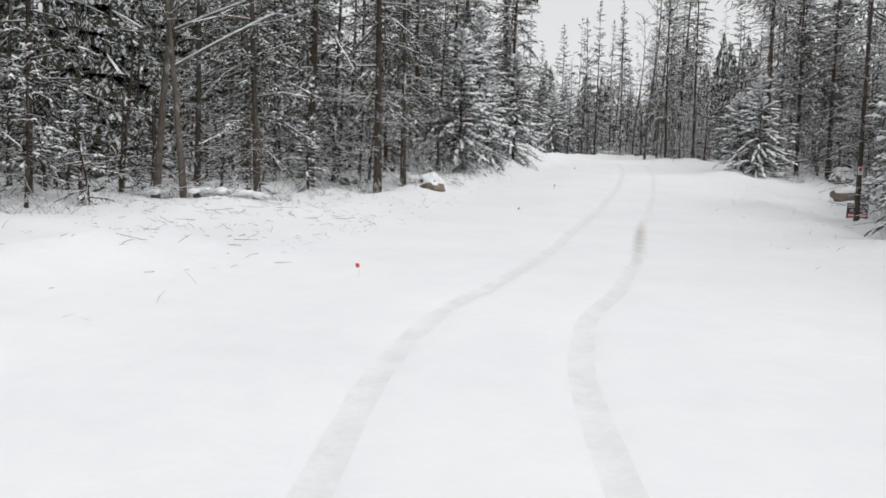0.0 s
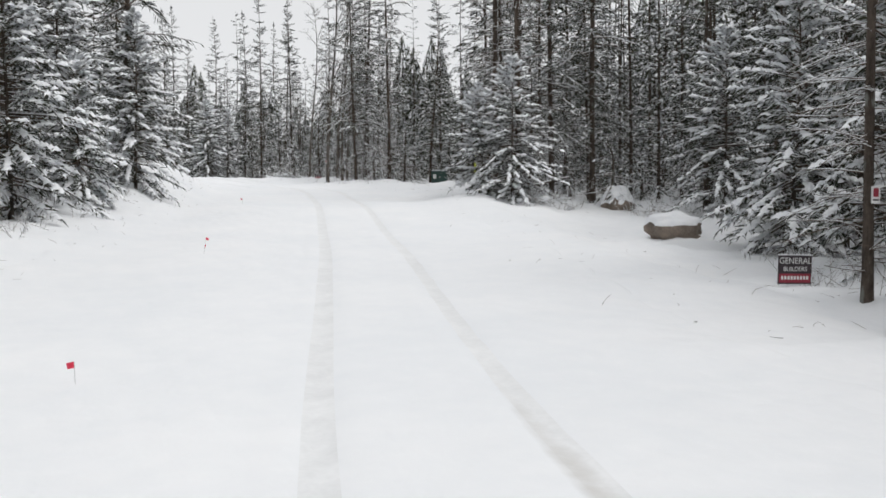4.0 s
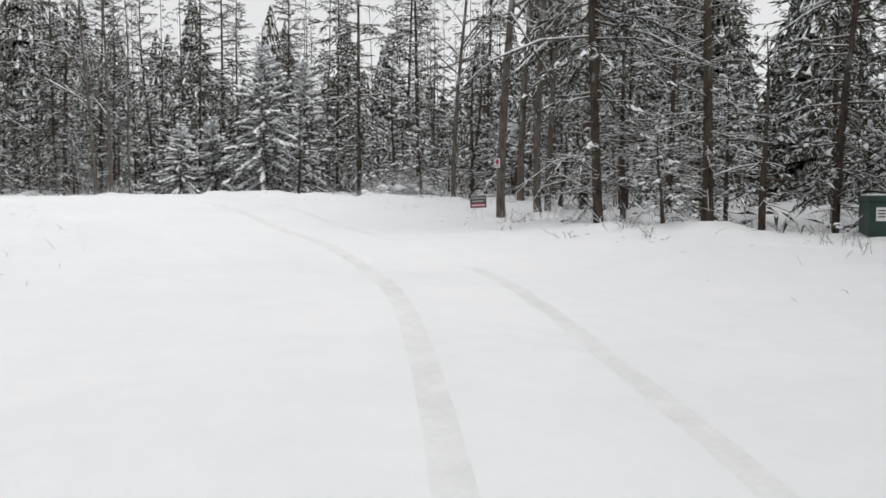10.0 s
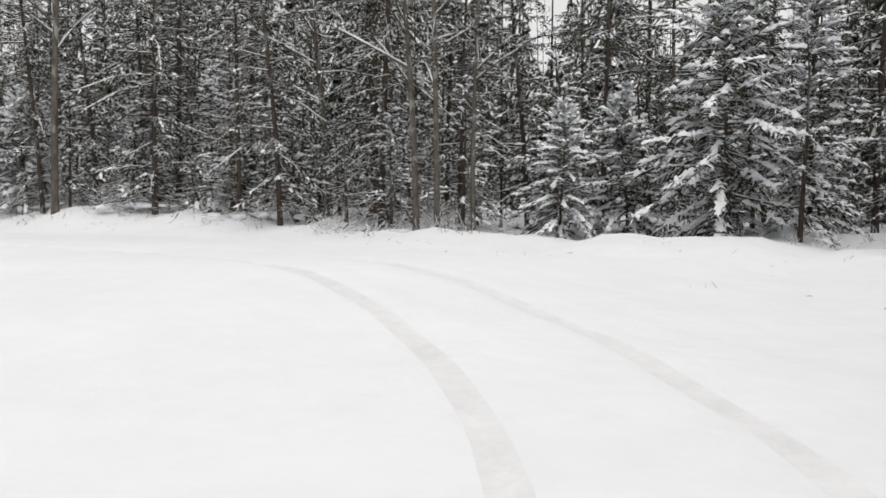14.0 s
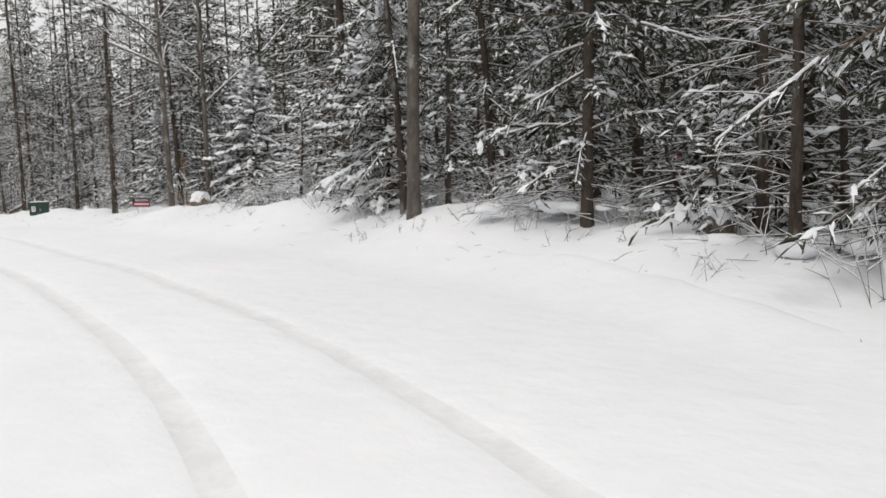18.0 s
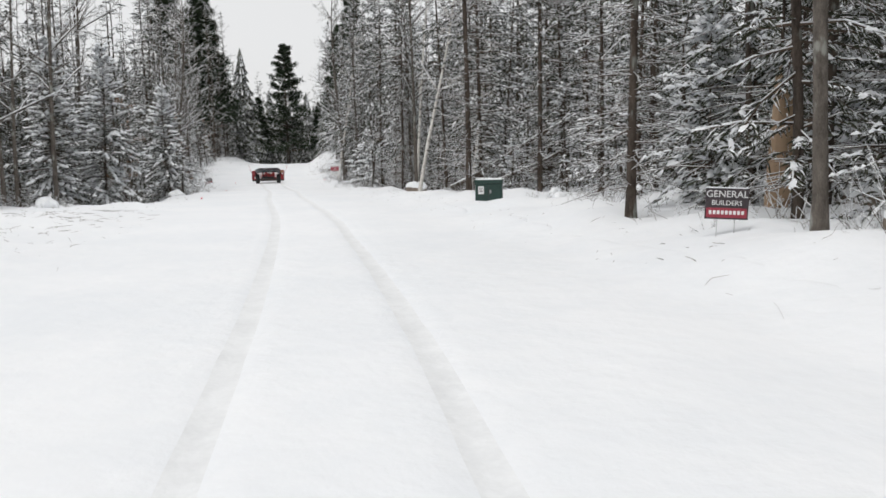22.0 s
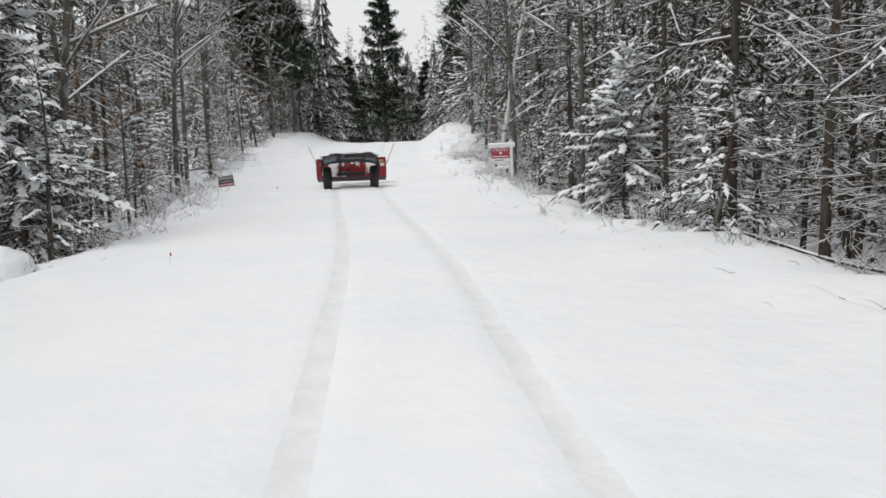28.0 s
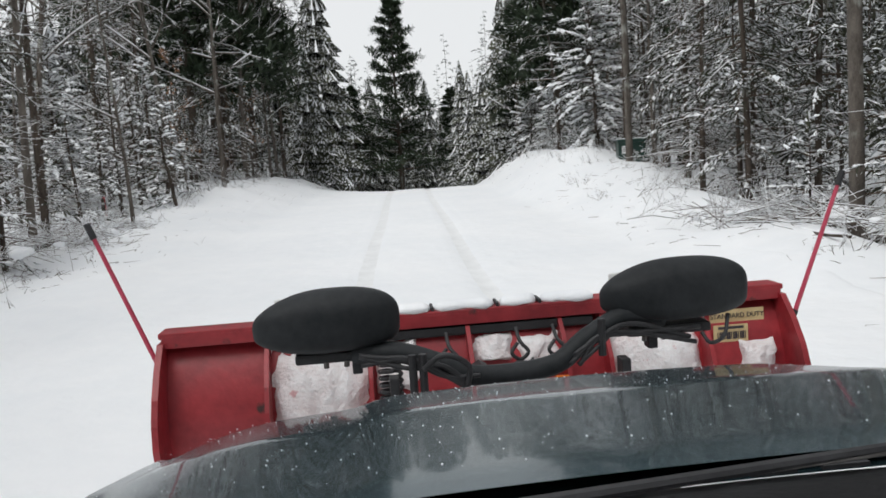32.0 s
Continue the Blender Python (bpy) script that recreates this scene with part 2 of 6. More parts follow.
def block(sx, sy, sz, at=(0, 0, 0), bevel=0.0, bm=None, turn=None, segments=2):
    """A box with rounded edges, its middle at the given place."""
    bm = bm or bmesh.new()
    made = bmesh.ops.create_cube(bm, size=1)["verts"]
    m = Matrix.Translation(at) @ (turn or Matrix()) @ Matrix.Diagonal((sx, sy, sz, 1))
    bmesh.ops.transform(bm, matrix=m, verts=made)
    if bevel:
        edges = {e for v in made for e in v.link_edges}
        bmesh.ops.bevel(bm, geom=list(edges), offset=bevel, segments=segments, affect="EDGES", profile=0.6)
    return bm


def rod(p, q, r0, r1=None, sides=8, bm=None):
    """A tapered round bar from p to q."""
    bm = bm or bmesh.new()
    p, q = Vector(p), Vector(q)
    made = bmesh.ops.create_cone(bm, cap_ends=True, segments=sides, radius1=r0, radius2=r0 if r1 is None else r1, depth=(q - p).length)["verts"]
    m = Matrix.Translation((p + q) / 2) @ (q - p).to_track_quat("Z", "Y").to_matrix().to_4x4()
    bmesh.ops.transform(bm, matrix=m, verts=made)
    return bm


def tubes(p, q, r0, r1, sides=3):
    """Many tapered prisms at once: arrays of verts and triangles."""
    p, q = np.asarray(p, float), np.asarray(q, float)
    d = q - p
    d /= np.linalg.norm(d, axis=1)[:, None] + 1e-9
    ref = np.where(np.abs(d[:, 2:3]) > 0.9, np.array([[1.0, 0, 0]]), np.array([[0, 0, 1.0]]))
    u = np.cross(d, ref)
    u /= np.linalg.norm(u, axis=1)[:, None] + 1e-9
    w = np.cross(d, u)
    a = np.arange(sides) * 2 * np.pi / sides
    ring = u[:, None, :] * np.cos(a)[None, :, None] + w[:, None, :] * np.sin(a)[None, :, None]
    r0, r1 = np.broadcast_to(r0, len(p)), np.broadcast_to(r1, len(p))
    v = np.concatenate([p[:, None] + ring * r0[:, None, None], q[:, None] + ring * r1[:, None, None]], 1)
    i = np.arange(sides)
    j = (i + 1) % sides
    f = np.concatenate([np.stack([i, j, j + sides], 1), np.stack([i, j + sides, i + sides], 1)])
    faces = (f[None] + (np.arange(len(p)) * 2 * sides)[:, None, None]).reshape(-1, 3)
    return v.reshape(-1, 3), faces


def blades(base, along, length, width, droop, raised=0.0, roll=None):
    """Many pointed sprays; raised ones bulge upwards like snow that clings to a twig."""
    n = len(base)
    along = along / (np.linalg.norm(along, axis=1)[:, None] + 1e-9)
    side = np.cross(along, np.array([[0, 0, 1.0]]))
    side /= np.linalg.norm(side, axis=1)[:, None] + 1e-9
    up = np.cross(side, along)
    if roll is not None:
        side = side * np.cos(roll)[:, None] + up * np.sin(roll)[:, None]
    length, width = np.broadcast_to(length, n)[:, None], np.broadcast_to(width, n)[:, None]
    droop = np.broadcast_to(droop, n)[:, None]
    mid = base + along * length * 0.45
    tip = base + along * length - np.array([[0, 0, 1.0]]) * droop * length
    left, right = mid + side * width / 2, mid - side * width / 2
    if raised:
        top = mid + up * raised * width
        v = np.stack([base, left, tip, right, top], 1).reshape(-1, 3)
        f = np.array([[0, 4, 1], [1, 4, 2], [2, 4, 3], [3, 4, 0]])
        return v, (f[None] + (np.arange(n) * 5)[:, None, None]).reshape(-1, 3)
    v = np.stack([base, left, tip, right], 1).reshape(-1, 3)
    f = np.array([[0, 2, 1], [0, 3, 2]])
    return v, (f[None] + (np.arange(n) * 4)[:, None, None]).reshape(-1, 3)


def clods(rng, base, along, length, width):
    """Rounded clumps of snow: low domes with an uneven rim."""
    n = len(base)
    along = along / (np.linalg.norm(along, axis=1)[:, None] + 1e-9)
    side = np.cross(along, np.array([[0, 0, 1.0]]))
    side /= np.linalg.norm(side, axis=1)[:, None] + 1e-9
    a = np.arange(6) * math.tau / 6
    wob = rng.uniform(0.7, 1.25, (n, 6, 1))
    length, width = np.broadcast_to(length, n)[:, None, None], np.broadcast_to(width, n)[:, None, None]
    rim = base[:, None] + wob * (along[:, None] * np.cos(a)[None, :, None] * length / 2 + side[:, None] * np.sin(a)[None, :, None] * width / 2)
    rim[:, :, 2] -= (wob[..., 0] - 0.7) * width[..., 0] * 0.5
    top = base[:, None] + np.array([0, 0, 1.0]) * width * 0.42 + along[:, None] * length * 0.08
    v = np.concatenate([rim, top], 1).reshape(-1, 3)
    i = np.arange(6)
    f = np.stack([i, (i + 1) % 6, np.full(6, 6)], 1)
    return v, (f[None] + (np.arange(n) * 7)[:, None, None]).reshape(-1, 3)


def joined(lots):
    vs, fs, n = [], [], 0
    for v, f in lots:
        vs.append(v)
        fs.append(f + n)
        n += len(v)
    return np.concatenate(vs), np.concatenate(fs)


# ---- ground ----
# Road line: x, y, height of the packed snow
ROAD = [(-0.9, -60, -0.6), (-0.6, -25, 0.0), (0, 0, 0.3), (0.45, 7, 0.45), (1.4, 11, 0.62), (3.2, 21.3, 0.9), (5.9, 31.7, 1.55), (8.5, 42.2, 2.4),
        (10.3, 52, 3.0), (10.8, 58, 3.3), (10.2, 63, 3.65), (8.6, 70, 4.25), (5.4, 75.2, 4.5), (1.7, 78.4, 4.43), (-3, 80.6, 4.4), (-9.3, 82.2, 4.38),
        (-19.6, 83.7, 4.2), (-30.9, 84.7, 3.85), (-43.4, 85.6, 3.45), (-55.8, 86.4, 2.95), (-69, 87.1, 2.45), (-82, 87.9, 2.35),
        (-96, 89.6, 2.55), (-108, 91.2, 2.75), (-120, 93, 2.3), (-140, 96, 0.9), (-175, 101, -1.0), (-260, 113, -2.0)]
# station along the road: how far the trees stand from its middle, to its right and to its left
TREES_RIGHT = [(0, 8), (4.5, 8), (5.6, 8.6), (6.2, 11.5), (6.6, 12.5), (6.85, 9), (7, 7.4), (8, 10.3), (9, 8), (9.5, 4.6), (10.3, 6.4), (11.5, 9.2), (12.3, 10), (13, 6.6), (14, 6), (15, 5.6),
               (16.3, 6.6), (17.5, 8), (18.6, 7), (19.3, 6), (19.6, 5.5), (20.5, 5.3), (21.5, 5.6), (22, 5.8), (23, 6.2), (27, 8)]
TREES_LEFT = [(0, 12), (4.4, 11), (4.7, 9), (5, 7.2), (5.6, 5.8), (7.4, 6), (8, 6.5), (9, 14), (10, 18), (14, 18), (16, 14), (17, 12), (18.5, 9.6), (19.0, 7.2), (19.4, 5.6), (19.7, 4.7),
              (20.3, 4.6), (20.7, 5.0), (21.1, 5.8), (21.5, 6.4), (22, 6.6), (23, 6.2), (24, 6.4), (27, 8)]
# station: how far the banks rise beside the road, to its right and to its left
BANK = [(0, 0.2, 0.2), (5, 0.1, 0.25), (6, 0.1, 0.4), (7, 0.2, 0.95), (8, 0.25, 1.0), (9, 0.25, 0.4), (10, 0.15, 0.1), (11, 0.02, 0.1), (13.5, 0.1, 0.1), (14.2, 0.45, 0.1), (15, 0.65, 0.15), (15.7, 0.6, 0.2), (16.4, 0.4, 0.2), (18, 0.2, 0.25), (20, 0.05, 0.2), (21, 0.1, 0.25),
        (21.8, 0.7, 0.45), (22.5, 1.3, 0.75), (23.5, 1.3, 0.95), (25, 0.6, 0.8), (27, 0.3, 0.3)]
# station: how far the ground falls away behind the shoulders, to the right and to the left
FALL = [(0, 0, 0), (4.2, 0, 0), (4.8, 0.45, 0), (6.6, 0.5, 0), (7.3, 0.15, 0), (8, 0, 0), (17.6, 0, 0), (18.6, 0.25, 0.5), (19.5, 0.8, 0.9), (20.6, 1.1, 0.9), (21.4, 0.8, 0.6), (22.2, 0.5, 0.3), (23.5, 0.2, 0.1), (27, 0, 0)]
# heaps of ploughed snow: x, y, radius, height
MOUNDS = [(4.3, 51.0, 2.2, 0.5), (4.0, 46.5, 1.8, 0.15), (-99.5, 96.2, 3.0, 0.15), (-110.0, 87.6, 2.6, 0.3), (-104.0, 84.8, 2.5, 0.15), (13.4, 60.6, 2.2, 0.15)]
LINE = np.array(ROAD)
SEG_A, SEG_D = LINE[:-1, :2], LINE[1:, :2] - LINE[:-1, :2]
SEG_L = np.hypot(SEG_D[:, 0], SEG_D[:, 1])


def beside(x, y):
    """Nearest place on the road: its height, how far off it lies (positive to the left), and the station."""
    x, y = np.atleast_1d(x).astype(float), np.atleast_1d(y).astype(float)
    best, hgt, off, sta = np.full(x.shape, 1e9), np.zeros(x.shape), np.zeros(x.shape), np.zeros(x.shape)
    for i in range(len(SEG_A)):
        u = np.clip(((x - SEG_A[i, 0]) * SEG_D[i, 0] + (y - SEG_A[i, 1]) * SEG_D[i, 1]) / SEG_L[i] ** 2, 0, 1)
        dx, dy = x - SEG_A[i, 0] - u * SEG_D[i, 0], y - SEG_A[i, 1] - u * SEG_D[i, 1]
        e = np.hypot(dx, dy)
        m = e < best
        s = np.sign(SEG_D[i, 0] * dy - SEG_D[i, 1] * dx)
        smooth = u * u * (3 - 2 * u) * 0.35 + u * 0.65
        best = np.where(m, e, best)
        hgt = np.where(m, LINE[i, 2] + (LINE[i + 1, 2] - LINE[i, 2]) * smooth, hgt)
        off = np.where(m, s * e, off)
        sta = np.where(m, i + u, sta)
    return hgt, off, sta


def ripple(x, y):
    return (0.05 * np.sin(x * 0.83 + 1.3 * np.sin(y * 0.31)) * np.cos(y * 0.71 + np.sin(x * 0.45)) + 0.03 * np.sin(x * 2.1 + y * 1.3) * np.sin(y * 1.9 - x * 0.7)
            + 0.018 * np.sin(x * 5.3 - y * 3.1) * np.sin(y * 4.7 + x * 2.2))


def land(x, y):
    """Height of the snow."""
    h, d, s = beside(x, y)
    b = np.array(BANK)
    rise = np.where(d < 0, np.interp(s, b[:, 0], b[:, 1]), np.interp(s, b[:, 0], b[:, 2]))
    a = np.abs(d)
    t = np.clip((a - 3.0) / 2.8, 0, 1)
    t = t * t * (3 - 2 * t)
    rough = np.clip((a - 3.0) / 3.0, 0, 1)
    f = np.array(FALL)
    fall = np.where(d < 0, np.interp(s, f[:, 0], f[:, 1]), np.interp(s, f[:, 0], f[:, 2]))
    v = np.clip((a - np.where(d < 0, 4.7, 3.5)) / 3.0, 0, 1)
    bed = 0.06 * np.clip((3.7 - a) / 0.6, 0, 1)
    mound = sum(m * np.exp(-((x - mx) ** 2 + (y - my) ** 2) / mr ** 2) for mx, my, mr, m in MOUNDS)
    return h + rise * t - fall * v * v * (3 - 2 * v) + ripple(x, y) * (0.25 + 3.0 * rough) + 0.25 * np.clip((a - 12) / 20, 0, 1) * np.sin(x * 0.11) * np.cos(y * 0.13) - bed + mound


def land_at(x, y):
    return float(land(x, y)[0])


def spread(lo, hi, step, far_lo, far_hi):
    """Even steps in the middle, growing ones outside."""
    mid = list(np.arange(lo, hi + step / 2, step))
    s, v = step, lo
    while v > far_lo:
        s *= 1.18
        v -= s
        mid.insert(0, v)
    s, v = step, mid[-1]
    while v < far_hi:
        s *= 1.18
        v += s
        mid.append(v)
    return np.array(mid)


gx, gy = spread(-126, 34, 0.55, -1500, 1500), spread(-6, 108, 0.55, -1500, 1500)
X, Y = np.meshgrid(gx, gy)
Z = land(X.ravel(), Y.ravel())
idx = np.arange(X.size).reshape(X.shape)
quads = np.stack([idx[:-1, :-1], idx[:-1, 1:], idx[1:, 1:], idx[1:, :-1]], -1).reshape(-1, 4)
ground = new("ground", mesh_of("ground", np.stack([X.ravel(), Y.ravel(), Z], 1), quads, [SNOW], smooth=True))
tagged(ground, "fresh snow over rough ground between the trees", "snow ground", kind="structure")

# the road: packed snow with two wheel ruts, laid over the ground's bed
def road_points(step):
    pts = []
    for i in range(1, len(LINE) - 2):
        n = max(2, int(SEG_L[i] / step))
        for k in range(n):
            u = k / n
            p = [LINE[j] for j in (i - 1, i, i + 1, i + 2)]
            pts.append(0.5 * ((2 * p[1]) + (p[2] - p[0]) * u + (2 * p[0] - 5 * p[1] + 4 * p[2] - p[3]) * u * u + (3 * p[1] - p[0] - 3 * p[2] + p[3]) * u ** 3))
    return np.array(pts)


centre = road_points(0.5)
tangent = np.gradient(centre[:, :2], axis=0)
tangent /= np.linalg.norm(tangent, axis=1)[:, None]
normal = np.stack([-tangent[:, 1], tangent[:, 0]], 1)
lat = np.arange(-4.4, 4.41, 0.1)
run = np.concatenate([[0], np.cumsum(np.hypot(*np.diff(centre[:, :2], axis=0).T))])
# station: how far to the left of the road's middle the wheels have run
WHEELS = np.array([(0, 0), (3.5, 0.0), (4.4, -0.8), (5, -1.2), (8, -1.0), (9.5, -1.1), (12, -0.5), (15, 0.2), (16.5, -0.1), (17.5, -0.35), (18.6, -0.35), (19.5, -0.65), (20.5, -0.5), (21.4, -0.35), (27, -0.3)])
sway = np.interp(beside(centre[:, 0], centre[:, 1])[2], WHEELS[:, 0], WHEELS[:, 1]) + 0.05 * np.sin(run * 0.21)
sway = np.convolve(np.pad(sway, 8, mode="edge"), np.ones(17) / 17, mode="valid")
STATION = beside(centre[:, 0], centre[:, 1])[2]
# the ruts sway a little from side to side of the lane
RX = centre[:, 0:1] + normal[:, 0:1] * (lat[None] + sway[:, None] * (1 - (lat[None] / 4.4) ** 2))
RY = centre[:, 1:2] + normal[:, 1:2] * (lat[None] + sway[:, None] * (1 - (lat[None] / 4.4) ** 2))
RH, RD, RS = (a.reshape(RX.shape) for a in beside(RX.ravel(), RY.ravel()))
across = np.repeat(lat[None], len(centre), 0)
rut = np.zeros(RX.shape)
for c, w, depth in ((-0.7, 0.12, 0.034), (0.7, 0.12, 0.034), (-0.98, 0.06, 0.008), (1.05, 0.08, 0.008)):
    rut += depth * np.exp(-(((across - c) / w) ** 4))
# snow pushed up by wheels that swung wide in the bend
swing = np.interp(RS, (8.8, 9.5, 10.2, 10.6, 11.2), (0.75, 1.25, 1.95, 2.5, 3.6))
bend = np.clip((RS - 8.8) / 0.5, 0, 1) * np.clip((11.3 - RS) / 0.4, 0, 1)
ridge = bend * sum(k * np.exp(-((RD - swing - at) / 0.09) ** 2) for at, k in ((0, 0.035), (-0.22, 0.02), (0.3, -0.025), (0.62, 0.03)))
# towards its sides the lane runs out into the untouched snow
RA = np.abs(RD)
bare_land = land(RX.ravel(), RY.ravel()).reshape(RX.shape) + 0.06 * np.clip((3.7 - RA) / 0.6, 0, 1)
out = np.clip((RA - 2.3) / 1.5, 0, 1)
out = out * out * (3 - 2 * out)
RZ = RH + ripple(RX.ravel(), RY.ravel()).reshape(RX.shape) * 0.3 + 0.02 - rut + ridge + 0.012 * np.sin(RX * 7.1) * np.sin(RY * 6.3)
RZ = RZ * (1 - out) + (bare_land + 0.012) * out - 0.06 * np.clip((np.abs(lat)[None] - 4.25) / 0.15, 0, 1)
idx = np.arange(RX.size).reshape(RX.shape)
quads = np.stack([idx[:-1, :-1], idx[:-1, 1:], idx[1:, 1:], idx[1:, :-1]], -1).reshape(-1, 4)
packed = ((rut[:-1, :-1] + rut[:-1, 1:]) / 2 > 0.02).astype(int).ravel()
road = new("road", mesh_of("road", np.stack([RX.ravel(), RY.ravel(), RZ.ravel()], 1), quads, [LANE, PACKED], packed, smooth=True))
tagged(road, "snow-covered lane with two wheel ruts", "road", kind="structure")


# ---- trees ----
def unit(v):
    return v / (np.linalg.norm(v, axis=-1, keepdims=True) + 1e-9)


def stem(rng, h, r, bend=0.25, sides=8, steps=9, lean=(0, 0), flare=1.35):
    """A tapered, slightly crooked trunk that flares at its foot: arrays, and its middle line."""
    z = np.concatenate([[0, 0.022], np.linspace(1 / steps, 1, steps)])
    bx, by = rng.normal(0, bend, 2)
    line = np.stack([bx * np.sin(z * 2.6) * z + lean[0] * z * h, by * np.sin(z * 3.1) * z + lean[1] * z * h, z * h - 0.25 * (z == 0)], 1)
    rad = r * (1 - z * 0.93)
    rad[0] *= flare
    a = np.arange(sides) * 2 * np.pi / sides
    ring = np.stack([np.cos(a), np.sin(a), 0 * a], 1)
    wob = 1 + rng.normal(0, 0.07, (len(z), sides, 1))
    v = (line[:, None] + ring[None] * rad[:, None, None] * wob).reshape(-1, 3)
    f = []
    for k in range(len(z) - 1):
        for i in range(sides):
            a0, b0 = k * sides + i, k * sides + (i + 1) % sides
            f += [(a0, b0, b0 + sides), (a0, b0 + sides, a0 + sides)]
    return (v, np.array(f)), line, rad


def on_line(line, h):
    z = line[:, 2]
    return np.stack([np.interp(h, z, line[:, 0]), np.interp(h, z, line[:, 1]), h], 1)


def boughs(rng, origin, azimuth, pitch, length, droop, segs=2):
    """Arched branches: points n x (segs+1) x 3."""
    n = len(origin)
    u = np.linspace(0, 1, segs + 1)[None, :, None]
    flat = np.stack([np.cos(azimuth), np.sin(azimuth), np.zeros(n)], 1)[:, None]
    up = np.array([0, 0, 1.0])[None, None]
    p, l, dr = pitch[:, None, None], length[:, None, None], droop[:, None, None]
    pts = origin[:, None] + l * (flat * (u * np.cos(p)) + up * (u * np.sin(p) - dr * u * u))
    side = np.cross(flat, up)
    return pts + side * rng.normal(0, 0.06, (n, 1, 1)) * l * u * u


def along_bough(pts, u):
    """Points and directions at the fractions u (n x k) of each branch."""
    segs = pts.shape[1] - 1
    s = np.clip((u * segs).astype(int), 0, segs - 1)
    n = np.arange(len(pts))[:, None]
    a, b = pts[n, s], pts[n, s + 1]
    return a + (b - a) * (u * segs - s)[..., None], unit(b - a)


def bough_tubes(pts, r):
    segs = pts.shape[1] - 1
    lots = []
    for k in range(segs):
        lots.append(tubes(pts[:, k], pts[:, k + 1], r * (1 - k / segs) + 0.004, r * (1 - (k + 1) / segs) + 0.003))
    return joined(lots)


def snow_strip(rng, pts, r, share, pad=0.004):
    """Snow lying along the top of branches."""
    segs = pts.shape[1] - 1
    lots = []
    for k in range(segs):
        m = rng.random(len(pts)) < share
        if m.any():
            off = np.array([0, 0, 1.0]) * (r[m, None] * 0.9 + pad * 1.5)
            lots.append(tubes(pts[m, k] + off, pts[m, k + 1] + off, r[m] * 0.7 + pad, r[m] * 0.5 + pad * 0.6))
    return joined(lots)


def sprays(rng, pts, length, per, size, width, snow, start=0.15):
    """Side sprays of needles on branches, and the snow on some of them."""
    n = len(pts)
    u = np.clip(start + (1 - start) * (np.arange(per)[None] + rng.random((n, per))) / per, 0, 0.999)
    p, d = along_bough(pts, u)
    sgn = np.where(np.arange(per)[None] % 2 == 0, 1.0, -1.0)[..., None]
    side = unit(np.cross(d, np.array([0, 0, 1.0])))
    ang = rng.uniform(0.5, 1.25, (n, per, 1))
    ang[:, -1] *= 0.1
    way = d * np.cos(ang) + side * sgn * np.sin(ang) + np.array([0, 0, 1.0]) * rng.normal(-0.15, 0.33, (n, per, 1))
    ln = size * (0.55 + 0.9 * (1 - np.abs(u - 0.45))) * rng.uniform(0.6, 1.25, (n, per)) * np.clip(length[:, None] / 1.2, 0.4, 1.15)
    p, way, ln = p.reshape(-1, 3), way.reshape(-1, 3), ln.ravel()
    w = width * rng.uniform(0.7, 1.3, len(ln))
    green = blades(p, way, ln, w, rng.uniform(0.05, 0.4, len(ln)), roll=rng.uniform(-1.2, 1.2, len(ln)))
    m = rng.random(len(ln)) < snow
    lift = np.array([0, 0, 1.0]) * 0.012
    white = blades(p[m] + lift + unit(way[m]) * ln[m, None] * 0.12, way[m], ln[m] * rng.uniform(0.35, 0.85, m.sum()), w[m] * rng.uniform(0.75, 1.35, m.sum()), 0.15, roll=rng.uniform(-0.8, 0.8, m.sum()))
    return green, white


